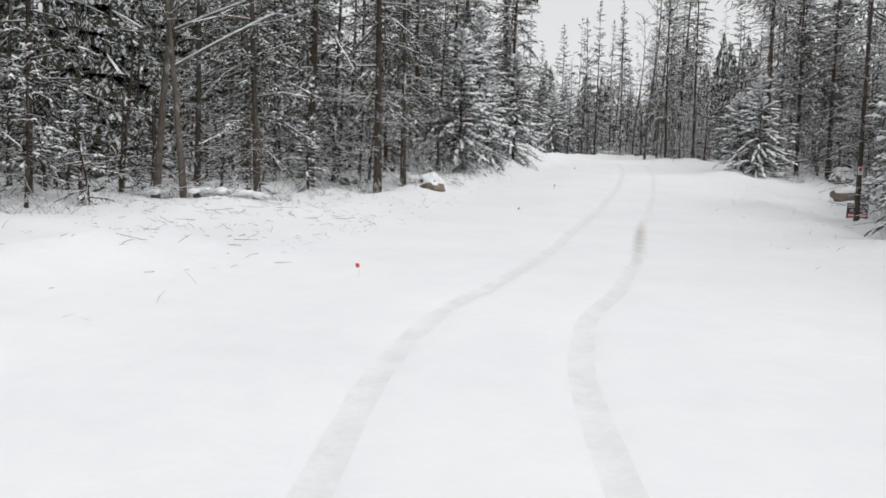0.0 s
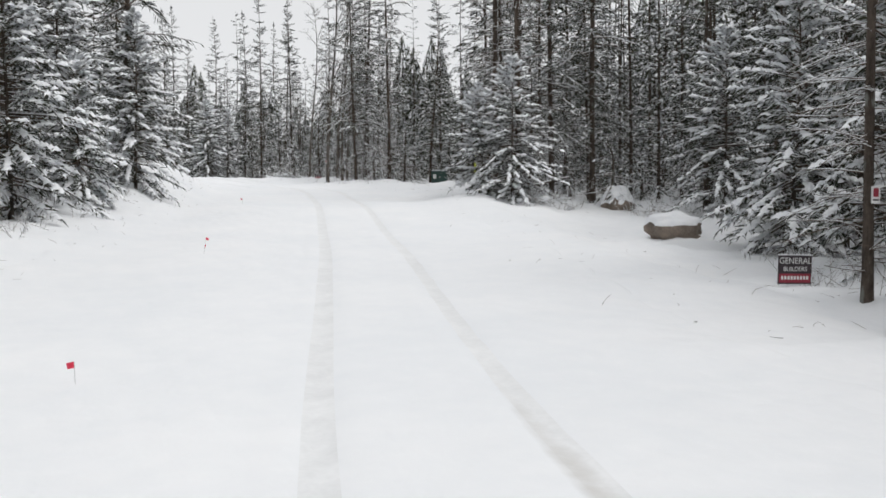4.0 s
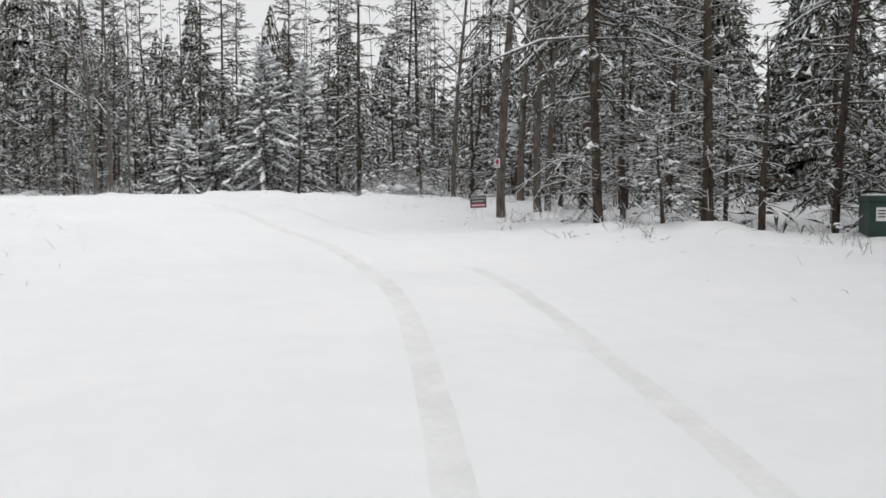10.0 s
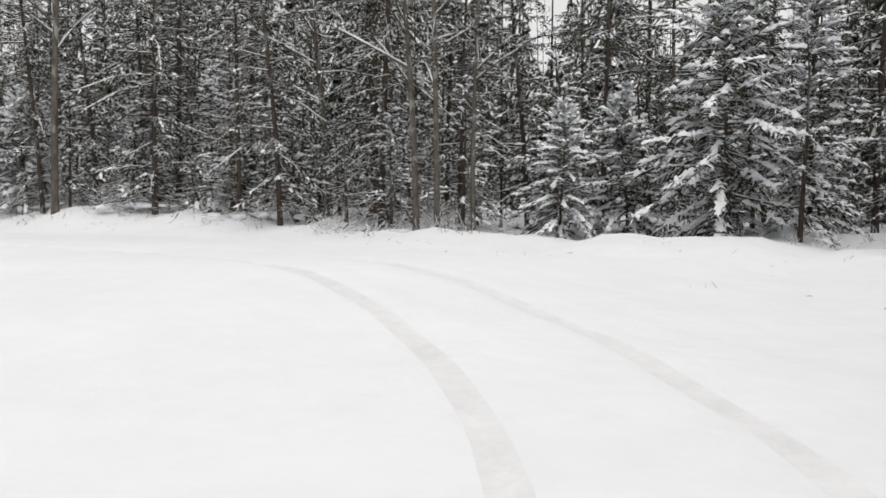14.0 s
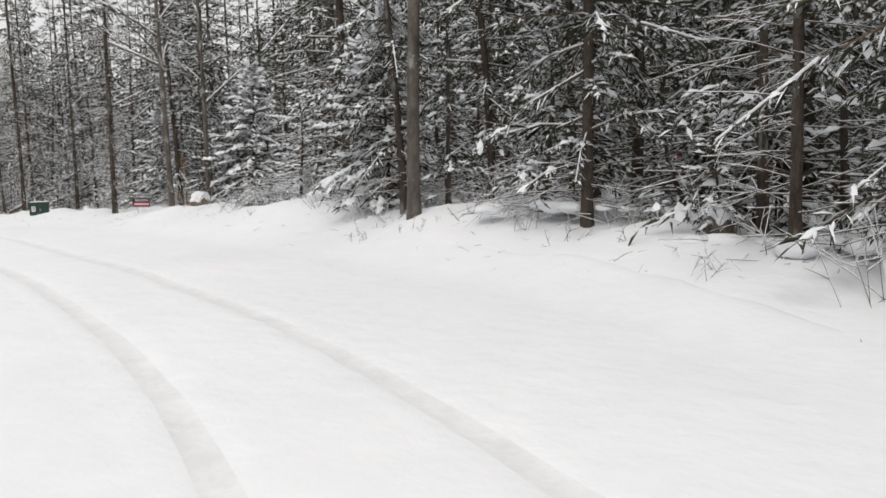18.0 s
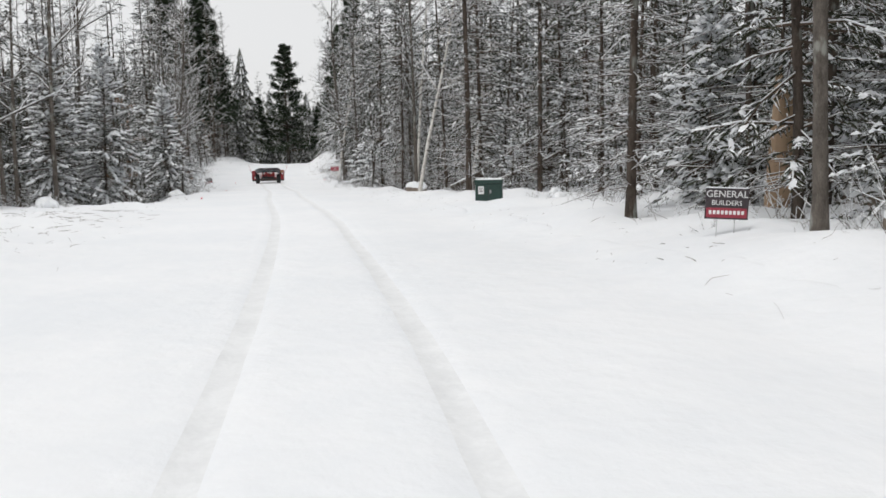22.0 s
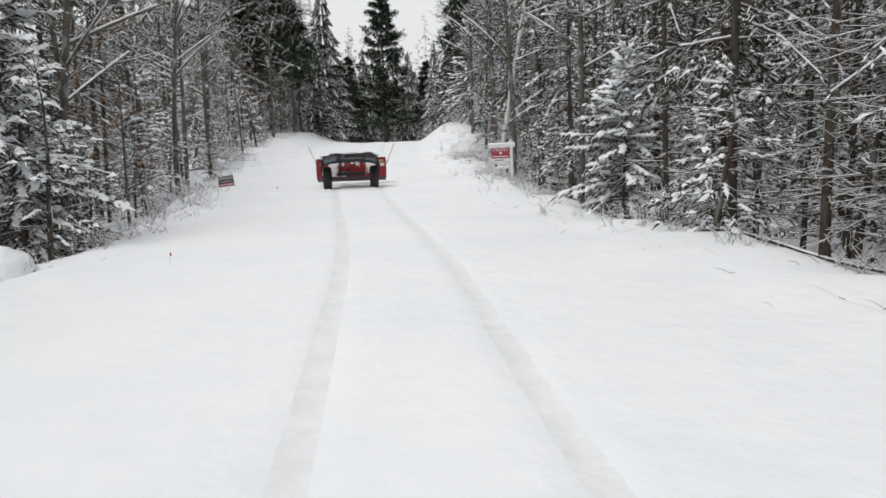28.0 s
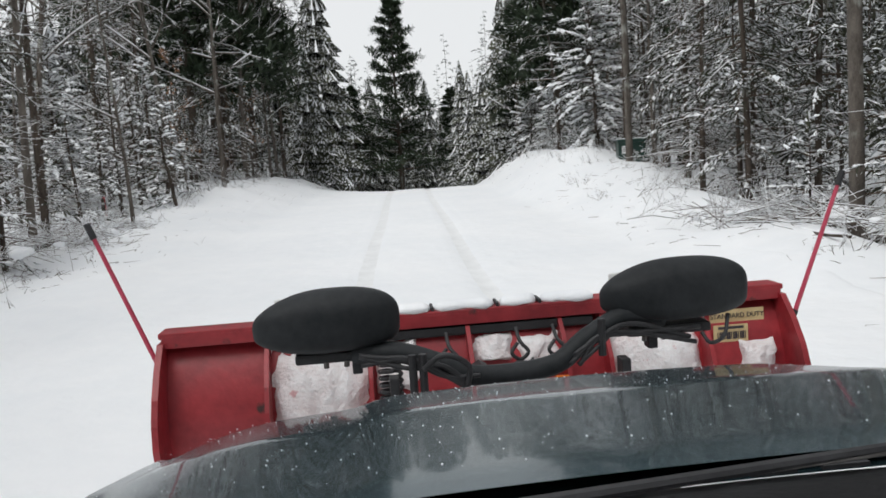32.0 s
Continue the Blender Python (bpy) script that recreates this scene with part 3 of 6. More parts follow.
def conifer(seed, h, r, clear, dead, reach, whorls, per, size, width, snow, dead_per=4, arms=5, sides=7, lumps=1, lump=1.0):
    """Meshes of a spruce or fir: trunk, branches, needles and the snow on it. clear: height of the lowest green branch;
    dead: height of the lowest dead twig; reach: length of the longest branch."""
    rng = np.random.default_rng(seed)
    trunk, line, rad = stem(rng, h, r, sides=sides)
    hz = clear + (h - clear) * (np.arange(whorls) + 0.3) / whorls
    hz = np.repeat(hz, arms) + rng.normal(0, (h - clear) / whorls * 0.75, whorls * arms)
    hz = np.clip(hz, clear * 0.9, h * 0.985)
    rel = (hz - clear) / (h - clear)
    az = rng.random(len(hz)) * 2 * np.pi
    ln = reach * (np.clip(1 - rel, 0, 1) ** 0.75) * np.clip(0.55 + rel * 3, 0, 1) * rng.uniform(0.4, 1.2, len(hz)) * (1 + 0.18 * np.sin(az * 2 + hz * 1.7 + seed)) + 0.12
    pitch = -0.12 + rel * 0.75 + rng.normal(0, 0.2, len(hz))
    droop = 0.28 * (1 - rel) + 0.05 + rng.normal(0, 0.05, len(hz))
    pts = boughs(rng, on_line(line, hz), az, pitch, ln, droop)
    br = 0.006 + ln * 0.008
    green, white = sprays(rng, pts, ln, per, size, width, snow)
    ends, dirs = along_bough(pts, rng.uniform(0.35, 0.98, (len(pts), lumps)))
    ends, dirs = ends.reshape(-1, 3), dirs.reshape(-1, 3) + rng.normal(0, 0.45, (len(pts) * lumps, 3)) * np.array([1, 1, 0.3])
    m = rng.random(len(ends)) < snow * 0.75
    big = clods(rng, ends[m] + np.array([0, 0, 0.015]), dirs[m], lump * rng.uniform(0.10, 0.27, m.sum()), lump * rng.uniform(0.06, 0.13, m.sum()))
    tip = blades(np.array([[line[-1, 0], line[-1, 1], h - 0.35]]), np.array([[0.02, 0.01, 1.0]]), 0.6, 0.1, 0.0)
    wood, cover = [bough_tubes(pts, br)], [white, big, snow_strip(rng, pts, br, snow * 0.6)]
    if dead_per:
        n = int((clear - dead) * dead_per) + 10
        dz = rng.uniform(dead, clear * 1.15, n)
        dl = rng.uniform(0.3, 1.0, n) * reach * 0.85
        dp = boughs(rng, on_line(line, dz), rng.random(n) * 2 * np.pi, rng.normal(0.02, 0.2, n), dl, rng.normal(0.12, 0.1, n))
        dr = 0.0015 + dl * 0.0027
        wood.append(bough_tubes(dp, dr))
        cover.append(snow_strip(rng, dp, dr, 0.88, 0.0033))
        k = 6
        sp, sd = along_bough(dp, rng.uniform(0.2, 0.97, (n, k)))
        sw = sd + rng.normal(0, 0.75, (n, k, 3)) * np.array([1, 1, 0.45])
        sl = dl[:, None] * rng.uniform(0.12, 0.42, (n, k))
        sp, se = sp.reshape(-1, 3), (sp + unit(sw) * sl[..., None]).reshape(-1, 3)
        wood.append(tubes(sp, se, 0.0028, 0.0012))
        m = rng.random(len(sp)) < 0.65
        up = np.array([0, 0, 0.006])
        cover.append(tubes(sp[m] + up, se[m] + up, 0.0048, 0.0028))
    return (("trunk", mesh_of("trunk", *trunk, BARK, smooth=True)), ("branchwork", mesh_of("branchwork", *joined(wood), TWIG)),
            ("foliage", mesh_of("foliage", *joined([green, tip]), NEEDLE)), ("snow_cover", mesh_of("snow_cover", *joined(cover), LUMP, smooth=True)))


def hardwood(seed, h, r, clear, reach, limbs, bark, snow=0.5, lean=(0, 0), leaves=0, twigs=5, bend=0.5):
    """Meshes of a bare broadleaf: trunk, limbs with two orders of twigs, snow along them."""
    rng = np.random.default_rng(seed)
    trunk, line, rad = stem(rng, h, r, bend, 8, 10, lean, 1.3)
    hz = clear + (h * 0.97 - clear) * np.sort(rng.random(limbs) ** 0.8)
    rel = (hz - clear) / (h - clear)
    ln = reach * (1 - 0.65 * rel) * rng.uniform(0.5, 1.15, limbs)
    pts = boughs(rng, on_line(line, hz), rng.random(limbs) * 2 * np.pi, rng.uniform(0.35, 0.95, limbs), ln, rng.uniform(-0.1, 0.18, limbs), 4)
    br = 0.008 + ln * 0.012
    wood, cover = [bough_tubes(pts, br)], [snow_strip(rng, pts, br, snow)]
    sp, sd = along_bough(pts, rng.uniform(0.2, 0.98, (limbs, twigs)))
    sl = (ln[:, None] * rng.uniform(0.2, 0.5, (limbs, twigs))).ravel()
    sd = unit(sd + rng.normal(0, 0.6, sd.shape)).reshape(-1, 3)
    sp = sp.reshape(-1, 3)
    az, pt = np.arctan2(sd[:, 1], sd[:, 0]), np.arcsin(np.clip(sd[:, 2], -1, 1))
    second = boughs(rng, sp, az, pt, sl, rng.uniform(-0.1, 0.15, len(sp)), 2)
    r2 = 0.004 + sl * 0.006
    wood.append(bough_tubes(second, r2))
    cover.append(snow_strip(rng, second, r2, snow))
    tp, td = along_bough(second, rng.uniform(0.25, 0.98, (len(second), 4)))
    te = tp + unit(td + rng.normal(0, 0.7, td.shape)) * (sl[:, None, None] * rng.uniform(0.2, 0.5, (len(second), 4, 1)))
    tp, te = tp.reshape(-1, 3), te.reshape(-1, 3)
    wood.append(tubes(tp, te, 0.0045, 0.002))
    m = rng.random(len(tp)) < snow * 0.8
    up = np.array([0, 0, 0.007])
    cover.append(tubes(tp[m] + up, te[m] + up, 0.008, 0.005))
    made = [("trunk", mesh_of("trunk", *trunk, bark, smooth=True)), ("branchwork", mesh_of("branchwork", *joined(wood), bark)), ("snow_cover", mesh_of("snow_cover", *joined(cover), LUMP, smooth=True))]
    if leaves:
        pick = rng.integers(0, len(te), leaves)
        made.append(("withered_foliage", mesh_of("withered_foliage", *blades(te[pick], rng.normal(0, 1, (leaves, 3)) - np.array([0, 0, 0.6]), 0.09, 0.05, 0.3), LEAF)))
    return made


def white_pine(seed, h, r, clear, reach, snow=0.1, whorls=15, arms=5):
    """A tall white pine: level tiers of long limbs with tufts at their ends."""
    rng = np.random.default_rng(seed)
    trunk, line, rad = stem(rng, h, r, 0.35, 8, 10)
    hz = np.repeat(clear + (h - clear) * (np.arange(whorls) + 0.4) / whorls, arms) + rng.normal(0, 0.18, whorls * arms)
    hz = np.minimum(hz, h * 0.98)
    rel = (hz - clear) / (h - clear)
    ln = reach * np.clip(1.05 - rel, 0.12, 1) ** 0.7 * rng.uniform(0.55, 1.15, len(hz))
    pts = boughs(rng, on_line(line, hz), rng.random(len(hz)) * 2 * np.pi, 0.05 + 0.55 * rel + rng.normal(0, 0.1, len(hz)), ln, rng.uniform(-0.12, 0.12, len(hz)))
    br = 0.012 + ln * 0.012
    k = 40
    u = 0.22 + 0.74 * rng.random((len(hz), k)) ** 0.7
    p, d = along_bough(pts, np.clip(u, 0, 0.999))
    p = p + rng.normal(0, 0.16, p.shape) * ln[:, None, None] * np.array([0.6, 0.6, 0.25])
    p, d = np.repeat(p.reshape(-1, 3), 5, 0), np.repeat(d.reshape(-1, 3), 5, 0)
    way = unit(d * 0.6 + rng.normal(0, 0.55, d.shape) + np.array([0, 0, 0.35]))
    green = blades(p, way, rng.uniform(0.4, 0.85, len(p)), 0.15, 0.1)
    m = rng.random(len(p)) < snow
    white = clods(rng, p[m] + np.array([0, 0, 0.02]), way[m] * np.array([1, 1, 0.4]), 0.3, 0.14)
    return (("trunk", mesh_of("trunk", *trunk, BARK, smooth=True)), ("branchwork", mesh_of("branchwork", *bough_tubes(pts, br), TWIG)),
            ("foliage", mesh_of("foliage", *green, PINE)), ("snow_cover", mesh_of("snow_cover", *joined([white, snow_strip(rng, pts, br, 0.3)]), LUMP)))


PART_NAMES = {"trunk": "", "branchwork": "", "foliage": "dark green needles", "snow_cover": "white snow resting on the branches", "withered_foliage": "withered brown leaves"}


def plant(meshes, name, label, category, group, x, y, turn=0.0, size=1.0, tilt=(0, 0)):
    """One tree of its own, its parts sharing the meshes."""
    z = land_at(x, y)
    root = thing(name, pose(x, y, z, tilt[0], tilt[1], 0) @ pose(0, 0, 0, 0, 0, turn) @ Matrix.Scale(size, 4), label, category, group)
    for kind, me in meshes:
        tagged(part(kind, me, None, root, PART_NAMES[kind]), kind="" if kind == "trunk" else "stuff")
    return root


TALL = [conifer(11 + i, h, r, clear, 0.4, reach, 24, 27, 0.21, 0.025, snow, 15, 6, lumps=4, lump=0.85) for i, (h, r, clear, reach, snow) in enumerate(
    ((14.5, 0.085, 1.0, 1.95, 0.78), (16.5, 0.1, 1.9, 2.1, 0.72), (12.5, 0.075, 0.7, 1.8, 0.8), (18, 0.11, 2.8, 2.2, 0.7), (13.5, 0.075, 1.5, 1.7, 0.75)))]
POLE = [conifer(31 + i, h, r, clear, 0.3, reach, 14, 17, 0.24, 0.03, 0.55, 25, 5, lumps=2) for i, (h, r, clear, reach) in enumerate(((12.5, 0.066, 4.2, 1.4), (10.5, 0.054, 2.8, 1.25), (14.5, 0.08, 5.2, 1.5)))]
YOUNG = [conifer(51 + i, h, r, 0.3, 0.2, reach, wh, 28, 0.2, 0.027, snow, 0, 10, lumps=18, lump=1.35) for i, (h, r, reach, wh, snow) in enumerate(((5.6, 0.06, 2.1, 16, 0.95), (4.0, 0.045, 1.6, 13, 0.95), (6.8, 0.07, 2.1, 18, 0.85)))]
SAPLING = [conifer(71 + i, h, 0.025, 0.12, 0.1, reach, 8, 16, 0.15, 0.03, 0.9, 0, 6, 5, lumps=4, lump=0.7) for i, (h, reach) in enumerate(((1.7, 0.6), (1.1, 0.5), (2.4, 0.75)))]
BARE = [hardwood(91 + i, h, r, clear, reach, n, MAPLE) for i, (h, r, clear, reach, n) in enumerate(((13, 0.08, 2.6, 2.6, 28), (15, 0.1, 4.0, 2.8, 28), (9, 0.05, 1.2, 1.8, 26)))]
WHITE_BIRCH = [hardwood(111 + i, h, r, clear, 1.7, 20, BIRCH, 0.4) for i, (h, r, clear) in enumerate(((10.5, 0.085, 3.4), (8.0, 0.07, 2.2)))]
LEAFY = [hardwood(121, 5.5, 0.045, 0.8, 1.3, 22, MAPLE, 0.45, leaves=420)]
BIGPINE = white_pine(131, 25, 0.34, 4, 6.2, 0.12, 18, 7)
EDGEPINE = white_pine(133, 21, 0.25, 9.5, 2.6, 0.14, 11)
MIDPINE = white_pine(132, 17, 0.2, 4.5, 3.2, 0.14, 13)

KINDS = {
    "tall": (TALL, "spruce_tree", "tall dark spruce dusted with snow at the forest edge", "spruce", "tall spruces along the lane"),
    "pole": (POLE, "spruce_tree", "thin spruce with bare snowy lower twigs in the forest", "spruce", "thin spruces in the forest"),
    "young": (YOUNG, "young_spruce_tree", "young bushy spruce laden with snow at the forest edge", "young spruce", "young spruces along the lane"),
    "sapling": (SAPLING, "spruce_sapling", "knee-high spruce sapling bent under snow beside the lane", "sapling", "saplings along the lane"),
    "bare": (BARE, "bare_tree", "leafless grey hardwood tree with snow-lined branches", "bare tree", "leafless trees along the lane"),
    "birch": (WHITE_BIRCH, "birch_tree", "slender leafless birch with white bark", "birch", "birches along the lane"),
    "leafy": (LEAFY, "beech_sapling", "small hardwood still holding withered brown leaves", "sapling", "leafy saplings along the lane"),
}
taken = []


def grow(kind, x, y, which=None, size=1.0, tilt=(0, 0), rng=random):
    meshes, name, label, category, group = KINDS[kind]
    i = rng.randrange(len(meshes)) if which is None else which
    taken.append((x, y))
    return plant(meshes[i], name, label, category, group, x, y, rng.uniform(0, 360), size, tilt)


# trees with a place of their own
for kind, x, y, which, size, tilt in (
        ("tall", 3.2, 42.6, 1, 1.05, (0, 0)), ("tall", 20.4, 52.2, 3, 1.1, (0, 0)), ("pole", 15.2, 40.5, 2, 1.5, (0, 0)), ("pole", 17.6, 47.2, 2, 1.6, (0, 0)), ("pole", 17.6, 60.8, 2, 1.2, (0, 0)),
        ("bare", 16.5, 66.7, 1, 1.0, (0, -2)), ("bare", 16.9, 67.1, 0, 1.0, (0, 2)), ("bare", 15.55, 66.65, 1, 1.05, (0, 0)), ("bare", 16.8, 68.9, 1, 1.0, (0, 0)), ("pole", 18.6, 67.9, 2, 1.0, (0, 0)),
        ("young", 14.3, 41.3, 1, 0.95, (0, 0)), ("young", 14.5, 39.6, 0, 0.8, (0, 0)), ("young", 3.3, 41.6, 0, 0.9, (0, 0)), ("young", 13.6, 22.2, 2, 0.95, (0, 0)), ("young", 14.9, 25.8, 2, 1.0, (0, 0)), ("young", 16.2, 29.6, 0, 1.1, (0, 0)), ("young", 1.9, 37.8, 1, 0.9, (0, 0)), ("young", 10.5, 83.7, 0, 1.12, (0, 0)), ("tall", 7.6, 88.4, 0, 0.95, (0, 0)), ("tall", 9.4, 87.2, 2, 0.9, (0, 0)), ("tall", 11.6, 88.2, 4, 1.0, (0, 0)), ("tall", 5.6, 88.2, 2, 0.95, (0, 0)), ("tall", 8.6, 90.8, 1, 0.9, (0, 0)), ("tall", 13.8, 86.6, 0, 0.95, (0, 0)), ("tall", 3.2, 88.8, 4, 1.0, (0, 0)), ("young", 8.4, 85.9, 1, 0.9, (0, 0)), ("young", 12.2, 84.9, 2, 0.85, (0, 0)), ("young", 6.9, 85.2, 1, 0.8, (0, 0)), ("tall", 13.9, 79.8, 0, 1.0, (0, 0)), ("tall", 16.2, 82.0, 2, 1.1, (0, 0)),
        ("bare", 4.3, 84.0, 0, 0.95, (0, 0)), ("bare", 3.6, 84.6, 1, 0.85, (0, 1)), ("bare", 4.9, 85.0, 2, 1.2, (0, -2)), ("tall", -0.5, 85.8, 2, 1.0, (0, 0)), ("tall", 1.4, 87.9, 0, 1.0, (0, 0)), ("pole", -1.9, 86.2, 0, 1.0, (0, 0)),
        ("bare", -8.5, 86.97, 1, 1.15, (0, 0)), ("tall", -6.5, 88.6, 0, 0.95, (0, 0)), ("tall", -8.6, 89.0, 2, 1.0, (0, 0)), ("tall", -13.5, 89.5, 3, 1.0, (0, 0)), ("young", -11.0, 88.6, 1, 1.0, (0, 0)),
        ("bare", -21.8, 90.6, 0, 1.0, (0, 3)), ("bare", -22.0, 89.5, 1, 0.9, (0, -2)), ("pole", -27.2, 90.0, 2, 1.1, (0, 0)), ("tall", -25.6, 92.6, 3, 1.0, (0, 0)), ("pole", -39.7, 91.1, 2, 1.2, (0, 0)),
        ("pole", -33.5, 93.6, 1, 1.1, (0, 0)), ("birch", -48.7, 91.8, 0, 1.0, (-10, 0)), ("birch", -47.4, 93.6, 1, 0.8, (-14, 0)), ("pole", -58.9, 93.6, 2, 1.1, (0, 0)), ("birch", -55.5, 93.4, 0, 1.1, (-4, 2)),
        ("pole", -65.2, 93.2, 1, 1.2, (0, 0)), ("pole", -75.1, 95.2, 1, 1.2, (0, 0)), ("birch", -80.2, 93.4, 0, 1.15, (-9, 0)), ("tall", -90.5, 97.2, 2, 1.0, (0, 0)), ("bare", -97.0, 96.0, 1, 0.95, (0, 4)),
        ("bare", -97.6, 97.0, 0, 0.9, (0, -3)), ("pole", -95.4, 81.7, 2, 1.1, (0, 0)), ("tall", -108.6, 84.6, 1, 1.0, (0, 0)), ("tall", -123.6, 86.6, 3, 1.0, (0, 0)), ("young", -102.5, 80.2, 0, 0.95, (0, 0)),
        ("bare", -62.0, 77.0, 1, 1.1, (0, 0)), ("bare", -63.6, 76.4, 1, 1.0, (0, 0)), ("bare", -61.0, 75.8, 0, 1.1, (0, 0)), ("bare", -68.6, 81.4, 0, 1.0, (0, 0)), ("bare", -66.5, 80.2, 2, 1.1, (0, 0)), ("young", -67.6, 80.6, 1, 0.9, (0, 0)),
        ("leafy", -73.0, 81.6, 0, 1.0, (0, 0)), ("leafy", -71.0, 80.9, 0, 0.8, (0, 0)), ("bare", -7.1, 20.9, 1, 0.9, (0, 3)), ("bare", -6.2, 20.2, 0, 1.0, (0, -4)), ("tall", 19.4, 73.2, 0, 1.0, (0, 0)), ("tall", 21.1, 109.9, 3, 1.0, (0, 0))):
    grow(kind, x, y, which, size, tilt)
for x, y, meshes, size in ((-171.0, 98.9, BIGPINE, 0.9), (3.75, 54.6, EDGEPINE, 1.0), (-106.0, 99.6, MIDPINE, 1.0), (-134.5, 84.5, MIDPINE, 0.95), (-139.0, 83.5, MIDPINE, 0.9), (-110.5, 83.4, MIDPINE, 0.9), (-114.0, 84.4, MIDPINE, 1.0), (-117.5, 83.6, MIDPINE, 1.05), (-112.5, 80.6, MIDPINE, 1.05), (-121.0, 85.2, MIDPINE, 0.95), (-113.5, 99.4, MIDPINE, 0.85), (-119.5, 101.0, MIDPINE, 0.9), (-126.0, 101.8, MIDPINE, 0.85),
                          (-160.0, 92.0, MIDPINE, 0.62), (-168.0, 104.5, MIDPINE, 0.7), (-157.0, 107.0, MIDPINE, 0.6), (-171.0, 94.0, MIDPINE, 0.75), (-150.0, 108.5, MIDPINE, 0.72), (-143.0, 107.0, MIDPINE, 0.8)):
    taken.append((x, y))
    plant(meshes, "pine_tree", "tall white pine with dark tufted limbs standing above the other trees", "pine", "white pines beyond the lane", x, y, x * 7, size)


# small openings before the young spruces
GLADES = ((9.6, 81.4, 2.5), (6.4, 83.2, 2.2), (8.8, 83.6, 1.6), (12.6, 81.6, 1.6), (-61.5, 79.5, 2.5), (16.4, 64.9, 2.0), (-79.6, 83.2, 2.4), (-77.2, 84.0, 2.0), (18.2, 39.2, 2.0), (16.6, 36.6, 2.2), (15.2, 31.6, 2.0), (-77.0, 92.2, 1.6), (19.2, 57.6, 2.4), (18.0, 54.6, 1.6))


def free(x, y, gap):
    return all((x - a) ** 2 + (y - b) ** 2 > gap * gap for a, b in taken) and all((x - a) ** 2 + (y - b) ** 2 > c * c for a, b, c in GLADES)


def edge_spots(step, depth, seed, first=3.2, last=25.0):
    """Places at a depth behind the edge of the woods on both sides of the road."""
    rng = random.Random(seed)
    out = []
    for side, table in ((-1, TREES_RIGHT), (1, TREES_LEFT)):
        tab = np.array(table)
        k = 0.0
        while k < run[-1]:
            i = int(np.searchsorted(run, k))
            i = min(i, len(centre) - 1)
            k += step * rng.uniform(0.6, 1.4)
            s = float(STATION[i])
            if not first <= s <= last:
                continue
            d = np.interp(s, tab[:, 0], tab[:, 1]) + depth + rng.uniform(-0.8, 0.8)
            x, y = centre[i, 0] + side * normal[i, 0] * d, centre[i, 1] + side * normal[i, 1] * d
            h, off, st = beside(x, y)
            lim = np.interp(st[0], *(np.array(TREES_LEFT if off[0] > 0 else TREES_RIGHT).T))
            if abs(off[0]) > lim + depth * 0.6 - 0.6:
                out.append((x, y))
    return out


mix = random.Random(5)
EDGE = {"spruce": (("young", 4), ("tall", 7), ("pole", 1), ("bare", 1), ("sapling", 5)), "hardwood": (("bare", 7), ("leafy", 2), ("young", 2), ("pole", 2), ("sapling", 3)), "thin": (("pole", 4), ("bare", 2), ("tall", 5), ("young", 1), ("sapling", 4)), "mixed": (("young", 6), ("bare", 3), ("tall", 3), ("leafy", 1), ("sapling", 3))}
BEHIND = {"spruce": (("tall", 7), ("pole", 2), ("bare", 1), ("young", 1)), "hardwood": (("bare", 5), ("pole", 4), ("tall", 1)), "thin": (("pole", 4), ("tall", 5), ("bare", 1)), "mixed": (("tall", 5), ("bare", 3), ("pole", 2), ("young", 2))}
for depth, step, gap, odds in ((0.5, 2.2, 1.0, EDGE), (2.8, 2.3, 1.1, BEHIND)):
    for x, y in edge_spots(step, depth, int(depth * 10)):
        h, off, st = beside(x, y)
        stand = "mixed" if off[0] > 0 and 18.7 < st[0] < 20.8 else "hardwood" if off[0] > 0 and 17 < st[0] < 24.5 else "thin" if off[0] < 0 and 18 < st[0] < 22.5 else "spruce"
        if free(x, y, gap):
            grow(mix.choice([k for k, n in odds[stand] for _ in range(n)]), x, y, None, mix.uniform(0.8, 1.15), (mix.uniform(-2, 2), mix.uniform(-2, 2)), mix)

# deeper woods: many simpler trees in one object
def far_tree(seed, h, clear, reach, snow, n=38, per=7, size=0.55, width=0.105, m=14):
    rng = np.random.default_rng(seed)
    trunk, line, rad = stem(rng, h, 0.07, 0.3, 5, 4)
    hz = clear + (h - clear) * (np.arange(n) + rng.random(n)) / n
    rel = (hz - clear) / (h - clear)
    ln = reach * (1 - rel) ** 0.75 * rng.uniform(0.6, 1.15, n) + 0.15
    pts = boughs(rng, on_line(line, np.minimum(hz, h * 0.98)), rng.random(n) * 6.283, -0.1 + rel * 0.7, ln, np.full(n, 0.22), 2)
    green, white = sprays(rng, pts, ln, per, size, width, snow)
    dr = np.full(m, 0.012 if m < 20 else 0.005)
    dp = boughs(rng, on_line(line, rng.uniform(0.4, clear + (1 if m < 20 else 2.5), m)), rng.random(m) * 6.283, rng.normal(0, 0.2, m), rng.uniform(0.5, 1.5, m), np.full(m, 0.1), 2)
    cover = [white, snow_strip(rng, dp, dr, 0.7)]
    if m > 20:
        ends, way = along_bough(pts, rng.uniform(0.3, 0.98, (n, 4)))
        ends, way = ends.reshape(-1, 3), way.reshape(-1, 3) + rng.normal(0, 0.45, (n * 4, 3)) * np.array([1, 1, 0.3])
        cover.append(clods(rng, ends + np.array([0, 0, 0.02]), way, rng.uniform(0.12, 0.3, n * 4), rng.uniform(0.06, 0.13, n * 4)))
    return trunk, bough_tubes(dp, dr), green, joined(cover)


